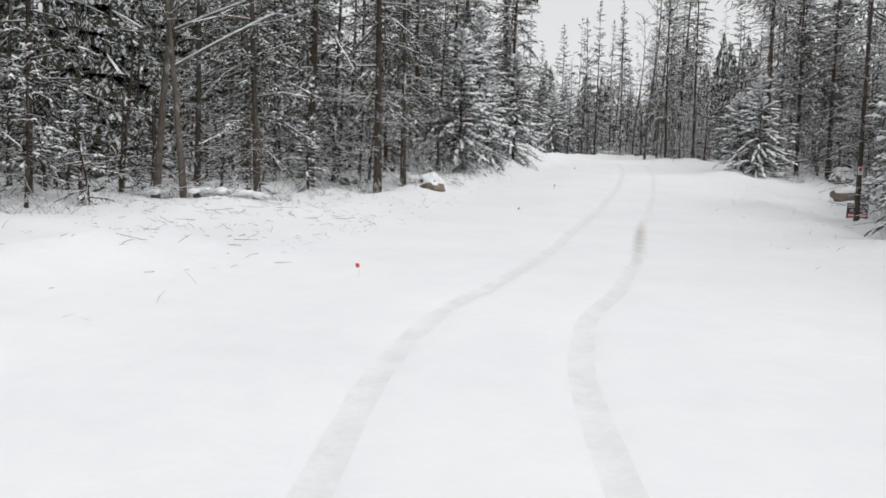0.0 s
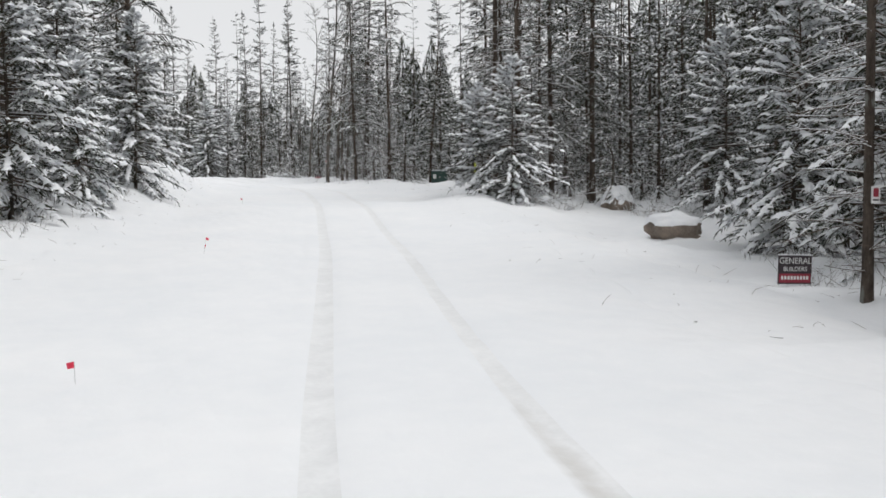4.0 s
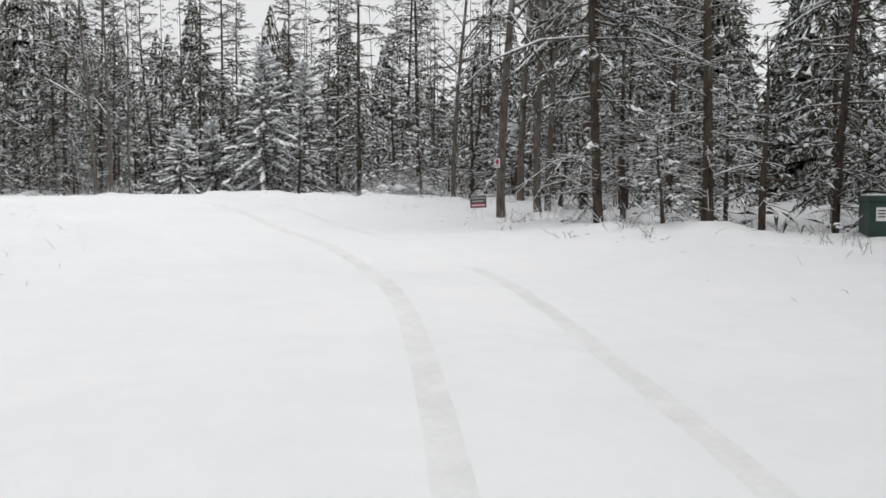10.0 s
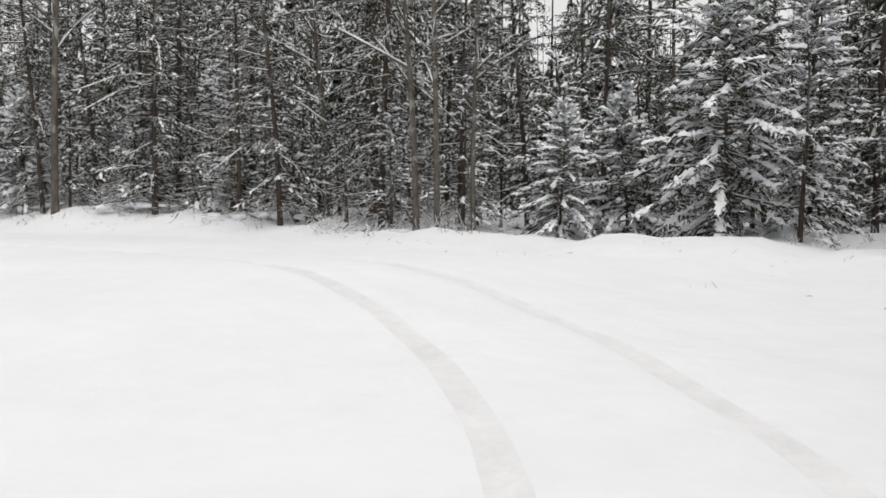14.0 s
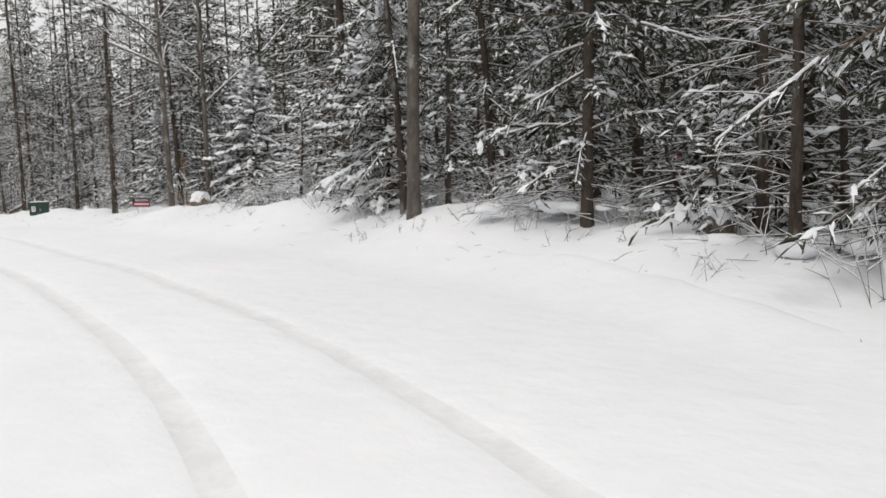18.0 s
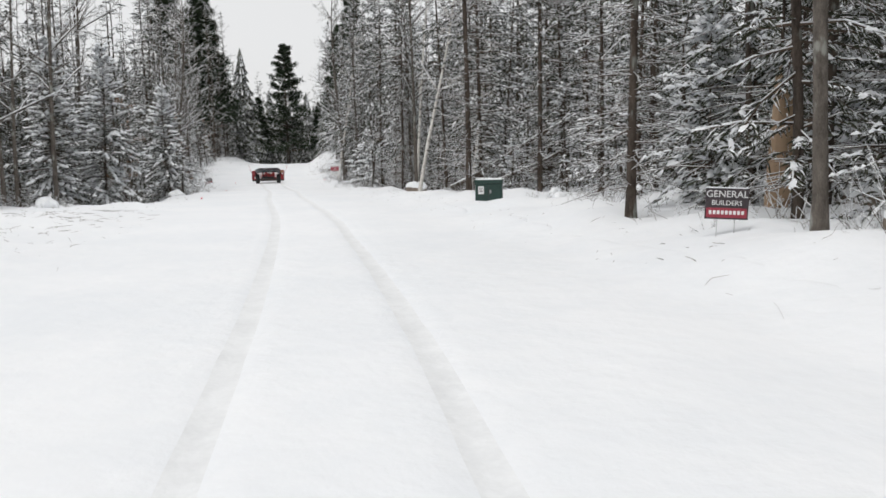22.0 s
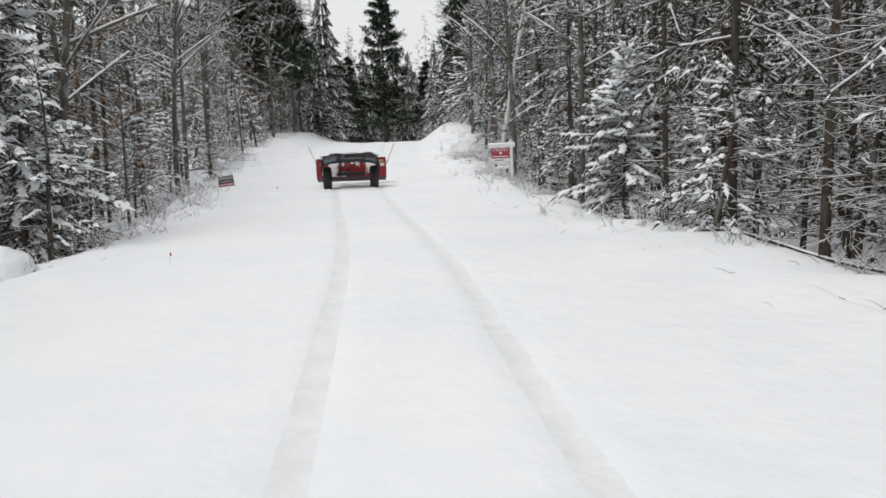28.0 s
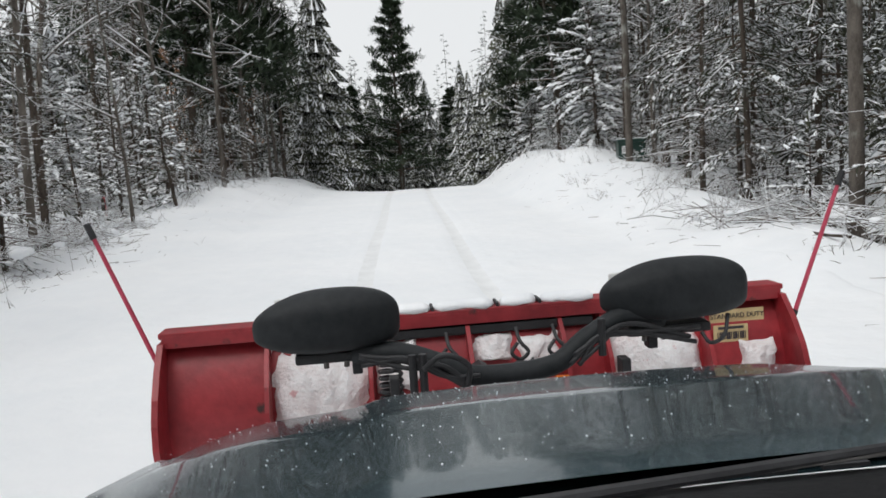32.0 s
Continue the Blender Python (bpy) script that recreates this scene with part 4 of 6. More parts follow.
FAR = [far_tree(200 + i, h, c, r, s) for i, (h, c, r, s) in enumerate(((14, 0.9, 2.0, 0.42), (17, 1.6, 2.1, 0.38), (11, 0.5, 1.8, 0.46), (8, 0.4, 1.6, 0.5)))]
# finer ones for the first rows, and low ones that fill the woods near the ground
FRONT = [far_tree(220 + i, h, c, r, s, 58, 12, 0.25, 0.042, 36) for i, (h, c, r, s) in enumerate(((14, 0.6, 1.9, 0.42), (16, 1.1, 2.0, 0.36), (11, 0.3, 1.7, 0.45)))]
LOW = [far_tree(240 + i, h, 0.2, r, s, 18, 7, 0.36, 0.06) for i, (h, r, s) in enumerate(((3.2, 1.2, 0.5), (4.6, 1.4, 0.45), (2.2, 1.0, 0.55)))]


def dim_tree(seed, h, reach, tiers=15, points=12):
    """A spruce far back in the woods: ragged drooping tiers, with snow on some of the tips."""
    rng = np.random.default_rng(seed)
    trunk, line, rad = stem(rng, h, 0.09, 0.2, 4, 3)
    gv, gf, wv, wf = [], [], [], []
    for k in range(tiers):
        u = k / tiers
        top = np.array([0, 0, h * (0.1 + 0.9 * (k + 1.7) / (tiers + 0.7))])
        a = (np.arange(points * 2) + rng.uniform(-0.3, 0.3, points * 2)) * math.tau / (points * 2)
        rr = reach * (1 - u) ** 0.8 * np.where(np.arange(points * 2) % 2 == 0, rng.uniform(0.75, 1.2, points * 2), rng.uniform(0.3, 0.5, points * 2)) + 0.1
        rim = np.stack([np.cos(a) * rr, np.sin(a) * rr, h * (0.06 + 0.9 * u) - rr * 0.15 + rng.normal(0, 0.12, points * 2)], 1)
        n0 = sum(len(v) for v in gv)
        gv.append(np.concatenate([rim, top[None]]))
        i = np.arange(points * 2)
        gf.append(np.stack([i, (i + 1) % (points * 2), np.full(points * 2, points * 2)], 1) + n0)
        tip = rim[0::2]
        lift = np.array([0, 0, 0.05])
        root = top + (tip - top) * rng.uniform(0.35, 0.6, (points, 1))
        cross = np.stack([-np.sin(a[0::2]), np.cos(a[0::2]), 0 * a[0::2]], 1) * 0.09
        wv.append(np.stack([root + lift, tip + cross + lift * 0.5, tip - cross + lift * 0.5], 1)[rng.random(points) < 0.38].reshape(-1, 3))
    wv = np.concatenate(wv)
    none = (np.zeros((3, 3)), np.array([[0, 1, 2]]))
    return trunk, none, (np.concatenate(gv), np.concatenate(gf)), (wv, np.arange(len(wv)).reshape(-1, 3))


DIM = [dim_tree(280 + i, h, r) for i, (h, r) in enumerate(((12, 2.4), (10, 2.1), (13.5, 2.6), (8, 2.0)))]


def far_bare(seed, h):
    rng = np.random.default_rng(seed)
    trunk, line, rad = stem(rng, h, 0.075, 0.4, 5, 5)
    n = 16
    hz = h * rng.uniform(0.25, 0.97, n)
    ln = 2.0 * (1.1 - hz / h) * rng.uniform(0.5, 1.1, n) + 0.4
    pts = boughs(rng, on_line(line, hz), rng.random(n) * 6.283, rng.uniform(0.2, 1.0, n), ln, np.full(n, 0.05), 2)
    sp, sd = along_bough(pts, rng.uniform(0.2, 0.98, (n, 6)))
    se = (sp + unit(sd + rng.normal(0, 0.6, sd.shape)) * (ln[:, None, None] * rng.uniform(0.2, 0.5, (n, 6, 1)))).reshape(-1, 3)
    sp = sp.reshape(-1, 3)
    none = (np.zeros((3, 3)), np.array([[0, 1, 2]]))
    return trunk, joined([bough_tubes(pts, 0.006 + ln * 0.01), tubes(sp, se, 0.007, 0.003)]), none, joined([snow_strip(rng, pts, 0.006 + ln * 0.01, 0.6), tubes(sp[::2] + np.array([0, 0, 0.01]), se[::2] + np.array([0, 0, 0.01]), 0.009, 0.005)])


FAR_BARE = [far_bare(260 + i, h) for i, h in enumerate((13, 15, 10))]
lots = {"trunkwork": [], "branchwork": [], "foliage": [], "snow_cover": []}


def add_far(x, y, rng, stock=FAR, size=1.0):
    z, a, s = land_at(x, y), rng.uniform(0, 6.28), rng.uniform(0.75, 1.2) * size
    c, n = math.cos(a) * s, math.sin(a) * s
    m = np.array([[c, -n, 0], [n, c, 0], [0, 0, s]])
    for key, (v, f) in zip(lots, rng.choice(stock)):
        lots[key].append((v @ m.T + np.array([x, y, z]), f))


far_rng = random.Random(9)
cand = np.random.default_rng(21).uniform((-160, -35), (70, 140), (7400, 2))
c_h, c_off, c_sta = beside(cand[:, 0], cand[:, 1])
c_lim = np.where(c_off > 0, np.interp(c_sta, *np.array(TREES_LEFT).T), np.interp(c_sta, *np.array(TREES_RIGHT).T))
c_in = np.abs(c_off) - c_lim
for (x, y), e, off, st in zip(cand, c_in, c_off, c_sta):
    if 3.8 < e < 40 and far_rng.random() < (0.95 if e < 12 else 0.4 if e < 22 else 0.14) * (0.8 if off < 0 and 10 < st < 15 and e > 9 else 1.0):
        hard = off > 0 and 17 < st < 24.5 and not 18.7 < st < 20.8
        if not hard or far_rng.random() < (0.28 if st > 21 else 0.7):
            add_far(x, y, far_rng, FAR_BARE if far_rng.random() < (0.85 if hard else 0.08) else FRONT if e < 8.5 else FAR, 0.74 if off < 0 and 9.6 < st < 14.5 else 1.0)
# the depth of the woods, which closes the gaps between the trunks
dim_rng = random.Random(29)
deep = np.random.default_rng(31).uniform((-175, -40), (85, 150), (5600, 2))
d_h, d_off, d_sta = beside(deep[:, 0], deep[:, 1])
d_in = np.abs(d_off) - np.where(d_off > 0, np.interp(d_sta, *np.array(TREES_LEFT).T), np.interp(d_sta, *np.array(TREES_RIGHT).T))
for (x, y), e, off, st in zip(deep, d_in, d_off, d_sta):
    if 11 < e < 48 and st < 25 and dim_rng.random() < (0.9 if e < 30 else 0.6) * (0.12 if off > 0 and 21 < st < 24.5 else 0.5 if off > 0 and 17 < st < 24.5 else 1.0):
        add_far(x, y, dim_rng, DIM, 0.78 if off < 0 and 9.6 < st < 14.5 else 1.0)
# bushy young growth right at the edge of the woods, green to the ground
SKIRT = [far_tree(300 + i, h, 0.1, r, 0.42, 42, 11, 0.23, 0.036, 22) for i, (h, r) in enumerate(((4.2, 1.5), (3.0, 1.3), (5.4, 1.6)))]
skirt_rng = random.Random(47)
for depth, every in ((0.6, 2.6), (1.9, 2.2), (3.4, 2.6)):
    for x, y in edge_spots(every, depth, 500 + int(depth * 10), 4.5, 22.5):
        h, off, st = beside(x, y)
        share = 0.95 if off[0] < 0 and 8.5 < st[0] < 17.5 else 0.5
        if skirt_rng.random() < share and free(x, y, 0.7):
            add_far(x, y, skirt_rng, SKIRT, skirt_rng.uniform(0.6, 1.1))
low_rng = random.Random(19)
spots = np.random.default_rng(23).uniform((-150, 5), (60, 125), (5200, 2))
l_h, l_off, l_sta = beside(spots[:, 0], spots[:, 1])
l_in = np.abs(l_off) - np.where(l_off > 0, np.interp(l_sta, *np.array(TREES_LEFT).T), np.interp(l_sta, *np.array(TREES_RIGHT).T))
for (x, y), e, st in zip(spots, l_in, l_sta):
    if (0.7 if 12.5 < st < 17 else 1.3) < e < 9 and 3 < st < 25 and low_rng.random() < (0.95 if e < 4 else 0.7):
        add_far(x, y, low_rng, LOW)
# the woods that close the lane's far end and the open ground behind
fill = random.Random(77)
for lo_x, hi_x, lo_y, hi_y, n in ((-200, -166, 72, 140, 210), (-166, -128, 104, 130, 60), (-166, -128, 66, 84, 60)):
    for _ in range(n):
        x, y = fill.uniform(lo_x, hi_x), fill.uniform(lo_y, hi_y)
        if abs(beside(x, y)[1][0]) > 6 or x < -178:
            add_far(x, y, fill)
for lo_x, hi_x, lo_y, hi_y, n in ((-225, -174, 55, 150, 420), (-174, -126, 100, 135, 130), (-174, -126, 55, 90, 150)):
    for _ in range(n):
        x, y = fill.uniform(lo_x, hi_x), fill.uniform(lo_y, hi_y)
        if abs(beside(x, y)[1][0]) > 5.5 or x < -180:
            add_far(x, y, fill, DIM)
woods = thing("deep_woods", (0, 0, 0), "dense dark spruce woods dusted with snow behind the lane", "forest", kind="stuff")
for key, mat in (("trunkwork", BARK), ("branchwork", TWIG), ("foliage", DUSTED), ("snow_cover", LUMP)):
    tagged(part(key, mesh_of(key, *joined(lots[key]), mat), None, woods), kind="stuff")


# ---- undergrowth: bare shrubs, stalks and twigs half buried in snow ----
def shrubs(seed, count, near, far, tall, stalks):
    rng = np.random.default_rng(seed)
    pick = random.Random(seed)
    spots = []
    for depth in np.linspace(near, far, 6):
        spots += edge_spots(2.0, depth, seed + int(depth * 7), 3.2, 24.5)
    pick.shuffle(spots)
    p, q, r = [], [], []
    for x, y in spots[:count]:
        z = land_at(x, y) - 0.05
        h = tall * pick.uniform(0.35, 1.0)
        n = stalks
        way = unit(rng.normal(0, 0.55, (n, 3)) + np.array([0, 0, 0.9]))
        base = np.array([x, y, z]) + rng.normal(0, 0.12, (n, 3)) * np.array([1, 1, 0])
        top = base + way * h * rng.uniform(0.5, 1.0, (n, 1))
        p.append(base), q.append(top), r.append(np.full(n, 0.0038))
        k = rng.integers(0, n, n * 3)
        mid = base[k] + (top[k] - base[k]) * rng.uniform(0.3, 0.95, (n * 3, 1))
        p.append(mid), q.append(mid + unit(way[k] + rng.normal(0, 0.6, (n * 3, 3))) * h * rng.uniform(0.15, 0.45, (n * 3, 1))), r.append(np.full(n * 3, 0.0022))
    p, q, r = np.concatenate(p), np.concatenate(q), np.concatenate(r)
    m = rng.random(len(p)) < 0.6
    up = np.array([0, 0, 0.01])
    return tubes(p, q, r, r * 0.5), tubes(p[m] + up, q[m] + up, r[m] + 0.0032, r[m] * 0.6 + 0.002)


wood, cover = shrubs(31, 900, -0.7, 4.5, 1.2, 7)
under = thing("undergrowth", (0, 0, 0), "leafless shrubs and stalks carrying snow at the forest edge", "shrubs", kind="stuff")
low, low_snow = shrubs(63, 1700, -1.5, 1.2, 0.5, 6)
wood, cover = joined([wood, low]), joined([cover, low_snow])
tagged(part("branchwork", mesh_of("branchwork", *wood, TWIG), None, under), kind="stuff")
tagged(part("snow_cover", mesh_of("snow_cover", *cover, LUMP), None, under), kind="stuff")


# ---- rocks, logs and brush ----
def boulder(x, y, sx, sy, sz, seed, cap=0.5, sink=0.3):
    """A rough stone with a cap of snow."""
    rng = random.Random(seed)
    root = thing("boulder", pose(x, y, land_at(x, y) - sink * sz * 0.5, 0, 0, rng.uniform(0, 360)), "brown granite boulder half covered by a cap of snow", "boulder", "boulders along the lane")
    off = Vector((rng.uniform(0, 50), rng.uniform(0, 50), seed))
    bm = bmesh.new()
    bmesh.ops.create_icosphere(bm, subdivisions=4, radius=1)
    for v in bm.verts:
        n = noise.noise(v.co * 1.3 + off) * 0.35 + noise.noise(v.co * 3.1 + off) * 0.13
        v.co *= 1 + n
        v.co.z = max(v.co.z, -0.5)
        v.co = Vector((v.co.x * sx * 0.42, v.co.y * sy * 0.42, (v.co.z + 0.5) * sz * 0.5))
    snow = bm.copy()
    part("stone", bm, ROCK, root, smooth=True)
    top = max(v.co.z for v in snow.verts)
    snow.normal_update()
    lift = {}
    for v in snow.verts:
        k = (v.normal.z - 0.15) * 1.6 + (v.co.z / top - 1 + cap) * 1.2 + 0.25 * noise.noise(v.co * 4 + off)
        k = max(0.0, min(1.0, k))
        lift[v] = -0.025 + 0.085 * k * k * (3 - 2 * k)
    for v in snow.verts:
        v.co += (v.normal * 0.5 + Vector((0, 0, 0.5))) * lift[v]
    part("snow_cap", snow, LUMP, root, "rounded cap of snow", smooth=True)
    return root


for i, (x, y, sx, sy, sz, cap) in enumerate(((18.5, 39.6, 1.25, 1.05, 1.0, 0.9), (15.8, 33.1, 1.7, 1.1, 0.85, 0.35), (-3.3, 29.4, 0.9, 0.8, 0.65, 0.9), (-0.4, 27.0, 0.85, 0.7, 0.65, 0.6), (-3.1, 86.9, 0.5, 0.45, 0.5, 0.8), (-21.2, 90.0, 0.7, 0.5, 0.55, 0.6),
                                             (-35.4, 92.3, 0.55, 0.5, 0.45, 0.9), (-36.9, 92.8, 0.5, 0.45, 0.4, 0.9), (-62.8, 81.7, 1.5, 1.1, 0.8, 0.8), (-52.3, 92.6, 1.3, 0.8, 0.8, 0.7), (-54.9, 93.1, 1.0, 0.8, 0.6, 0.8),
                                             (20.6, 55.9, 0.8, 0.6, 0.5, 0.9), (-97.5, 81.0, 0.8, 0.6, 0.5, 0.9), (-3.9, 88.2, 0.7, 0.6, 0.45, 0.95), (-4.9, 89.1, 0.5, 0.45, 0.4, 0.95), (-25.2, 93.0, 0.8, 0.6, 0.55, 0.55), (-45.0, 78.0, 1.0, 0.8, 0.6, 0.9))):
    boulder(x, y, sx, sy, sz, 40 + i, cap)


def sweep(line, radii, sides=8):
    """A round bar of changing thickness along a line of points, in one piece."""
    bm = bmesh.new()
    rings = []
    for k, (c, r) in enumerate(zip(line, radii)):
        d = (line[min(k + 1, len(line) - 1)] - line[max(k - 1, 0)]).normalized()
        u = d.orthogonal().normalized() if abs(d.z) > 0.9 else d.cross(Vector((0, 0, 1))).normalized()
        w = d.cross(u)
        rings.append([bm.verts.new(c + (u * math.cos(i * math.tau / sides) + w * math.sin(i * math.tau / sides)) * r) for i in range(sides)])
    for a, b in zip(rings, rings[1:]):
        for i in range(sides):
            bm.faces.new((a[i], a[(i + 1) % sides], b[(i + 1) % sides], b[i]))
    bm.faces.new(rings[0]), bm.faces.new(rings[-1])
    return bm


def fallen_log(p, q, r, lift=0.12, bark=None):
    """A trunk lying on the snow, with a line of snow along its top."""
    low, high = lift if isinstance(lift, tuple) else (lift, lift)
    a, b = Vector((*p, land_at(*p) + low)), Vector((*q, land_at(*q) + high))
    root = thing("fallen_log", a, "fallen tree trunk carrying a line of snow at the forest edge", "log", "fallen logs")
    b = b - a
    steps = 9
    us = [k / steps for k in range(steps + 1)]
    line = [b * u + Vector((0, 0, 0.05 * math.sin(u * 7 + p[0]))) for u in us]
    part("trunk", sweep(line, [r * (1 - 0.5 * u) for u in us]), bark or BARK, root, smooth=True)
    part("snow_cap", sweep([v + Vector((0, 0, r * 0.72 * (1 - 0.5 * u))) for v, u in zip(line, us)], [r * (0.72 - 0.3 * u + 0.12 * math.sin(u * 23 + p[1])) for u in us]), LUMP, root, "line of snow", smooth=True)


for p, q, r, lift in (((-88.2, 94.2), (-83.6, 93.0), 0.045, 0.08), ((15.6, 64.6), (19.4, 62.8), 0.05, 0.08), ((-62.2, 92.6), (-58.6, 94.3), 0.035, 0.08), ((-47.6, 92.9), (-41.0, 95.5), 0.09, (0.1, 2.6)), ((-44.0, 92.7), (-40.2, 95.2), 0.07, (0.08, 1.6)),
                      ((-69.0, 98.6), (-63.0, 97.4), 0.11, 0.4), ((20.6, 54.2), (19.0, 55.9), 0.045, (0.1, 0.55)), ((14.6, 41.2), (17.6, 43.4), 0.07, (0.1, 1.5)), ((13.8, 40.6), (17.4, 41.0), 0.06, (0.1, 0.8)),
                      ((-86.0, 95.4), (-91.0, 97.4), 0.08, 0.12), ((-93.0, 82.4), (-88.5, 81.2), 0.07, 0.1)):
    fallen_log(p, q, r, lift)


def brush_pile(x, y, rx, ry, h, n, seed, turn=0.0, long=1.6):
    """A heap of cut branches under snow."""
    rng = np.random.default_rng(seed)
    z = land_at(x, y)
    c = np.stack([rng.normal(0, rx * 0.45, n), rng.normal(0, ry * 0.45, n), np.zeros(n)], 1)
    c[:, 2] = h * np.exp(-(c[:, 0] / rx) ** 2 - (c[:, 1] / ry) ** 2) * rng.random(n)
    way = unit(rng.normal(0, 1, (n, 3)) * np.array([1, 0.8, 0.28]))
    ln = long * 0.6 * rng.uniform(0.2, 1.0, (n, 1))
    p, q = c - way * ln / 2, c + way * ln / 2
    p[:, 2], q[:, 2] = np.maximum(p[:, 2], -0.05), np.maximum(q[:, 2], -0.05)
    r = rng.uniform(0.002, 0.0065, n)
    k = rng.integers(0, n, n * 3)
    a = p[k] + (q[k] - p[k]) * rng.random((n * 3, 1))
    b = a + unit(way[k] + rng.normal(0, 0.7, (n * 3, 3))) * rng.uniform(0.1, 0.5, (n * 3, 1))
    p, q, r = np.concatenate([p, a]), np.concatenate([q, b]), np.concatenate([r, np.full(n * 3, 0.002)])
    root = thing("brush_pile", pose(x, y, z, 0, 0, turn), "heap of cut branches covered with snow at the forest edge", "brush pile", "brush piles")
    tagged(part("branchwork", mesh_of("branchwork", *tubes(p, q, r, r * 0.6, 4), TWIG), None, root), kind="stuff")
    m = rng.random(len(p)) < 0.7
    up = np.array([0, 0, 1.0]) * (r[m, None] + 0.006)
    tagged(part("snow_cover", mesh_of("snow_cover", *tubes(p[m] + up, q[m] + up, r[m] * 0.9 + 0.0035, r[m] * 0.6 + 0.0025, 4), LUMP), None, root, "snow lying on the branches"), kind="stuff")
    bm = bmesh.new()
    for _ in range(20):
        bx, by = rng.normal(0, rx * 0.4), rng.normal(0, ry * 0.4)
        s = rng.uniform(0.05, 0.16)
        made = bmesh.ops.create_icosphere(bm, subdivisions=2, radius=1)["verts"]
        for v in made:
            d = 1 + 0.25 * noise.noise(v.co * 1.7 + Vector((bx * 9, by * 9, seed)))
            v.co = Vector((bx + v.co.x * s * 1.5 * d, by + v.co.y * s * d, h * 0.45 * math.exp(-(bx / rx) ** 2 - (by / ry) ** 2) + v.co.z * s * 0.6 * d))
    tagged(part("snow_lump", bm, LUMP, root, smooth=True), kind="stuff")


for i, (x, y, rx, ry, h, n, turn, long) in enumerate(((-12.6, 89.2, 1.7, 0.7, 0.75, 130, 8, 1.7), (-16.2, 90.2, 1.9, 0.8, 1.0, 150, 8, 1.8), (-9.8, 88.6, 1.4, 0.6, 0.65, 100, 10, 1.5), (-19.4, 90.9, 1.6, 0.7, 0.8, 120, 5, 1.6), (14.7, 76.0, 1.8, 1.3, 0.9, 170, 70, 1.6),
                                                     (16.2, 79.0, 1.6, 1.1, 0.7, 70, 50, 1.6), (-85.8, 93.9, 3.2, 1.0, 0.3, 190, 15, 1.5), (-92.5, 96.2, 3.0, 1.3, 0.4, 120, 10, 1.6), (-93.4, 82.8, 3.2, 0.9, 0.3, 190, -8, 1.5), (-97.0, 82.4, 2.6, 1.0, 0.35, 90, -5, 1.6),
                                                     (3.5, 85.0, 1.8, 0.8, 0.4, 60, 10, 1.3), (-1.5, 86.6, 2.0, 0.7, 0.35, 60, 10, 1.3), (-5.6, 87.4, 2.0, 0.8, 0.4, 70, 10, 1.4), (15.4, 39.6, 1.3, 0.9, 0.5, 50, 40, 1.3), (20.2, 54.0, 1.4, 1.0, 0.6, 60, 60, 1.5),
                                                     (-5.5, 19.6, 2.2, 1.0, 0.4, 70, -30, 1.2), (-0.6, 29.4, 1.6, 0.8, 0.4, 60, 60, 1.2), (-49.0, 77.5, 2.4, 1.1, 0.4, 80, 10, 1.3), (-58.0, 79.0, 2.0, 1.0, 0.4, 60, 10, 1.3))):
    brush_pile(x, y, rx, ry, h, n, 300 + i, turn, long)


# ---- things people put up along the lane ----
def letters(text, size, mat, parent, at, name="lettering"):
    me = TEXT[text].copy()
    me.transform(Matrix.Diagonal((size, size, 1, 1)))
    me.materials.clear()
    me.materials.append(mat)
    ob = new(name, me)
    ob.parent = parent
    ob.matrix_local = at
    return ob


def yard_sign(x, y, face, lean=0.0, lift=0.16, size=0.8):
    """A corrugated plastic sign on a wire stake. face: the way that its front looks, in degrees."""
    lift = max(lift, -0.1)
    root = thing("yard_sign", pose(x, y, land_at(x, y), 0, lean, face) @ Matrix.Scale(size, 4), "small black and red builder's sign on a wire stake", "sign", "yard signs along the lane")
    part("panel", block(0.64, 0.012, 0.48, (0, 0, lift + 0.24), 0.003), SIGNBLACK, root, "black panel")
    part("lower_field", block(0.60, 0.004, 0.15, (0, -0.0075, lift + 0.1), 0.0), SIGNRED, root, "dark red field")
    part("upper_field", block(0.60, 0.004, 0.27, (0, -0.008, lift + 0.325), 0.0), SIGNBLACK, root, "black field")
    letters("GENERAL", 0.145, WHITE, root, pose(0, -0.0125, lift + 0.385, 90, 0, 0))
    letters("BUILDERS", 0.105, WHITE, root, pose(0, -0.0125, lift + 0.25, 90, 0, 0))
    bm = bmesh.new()
    for i in range(9):
        block(0.04, 0.003, 0.06, (-0.24 + i * 0.06, -0.0085, lift + 0.105), 0, bm)
    part("number_bar", bm, WHITE, root)
    for sx in (-0.13, 0.13):
        part("stake", rod((sx, 0.01, -0.2), (sx, 0.01, lift + 0.3), 0.004), WIRE, root)
    part("snow_cap", block(0.63, 0.025, 0.018, (0, 0, lift + 0.487), 0.008), LUMP, root, "thin line of snow")


yard_sign(12.6, 25.9, -8, 2, 0.03, 0.97)
yard_sign(14.68, 65.5, -20, -2, 0.5, 0.57)
yard_sign(-23.18, 89.1, 62, 2, 0.24)
yard_sign(-79.75, 83.65, 92, -6, 0.0)
yard_sign(4.49, 54.8, 5, -3, 0.75)


STEELGREY = mottled(material("grey_print", (0.3, 0.3, 0.31), 0.6), (0.24, 0.24, 0.25), (0.36, 0.36, 0.37), 9)


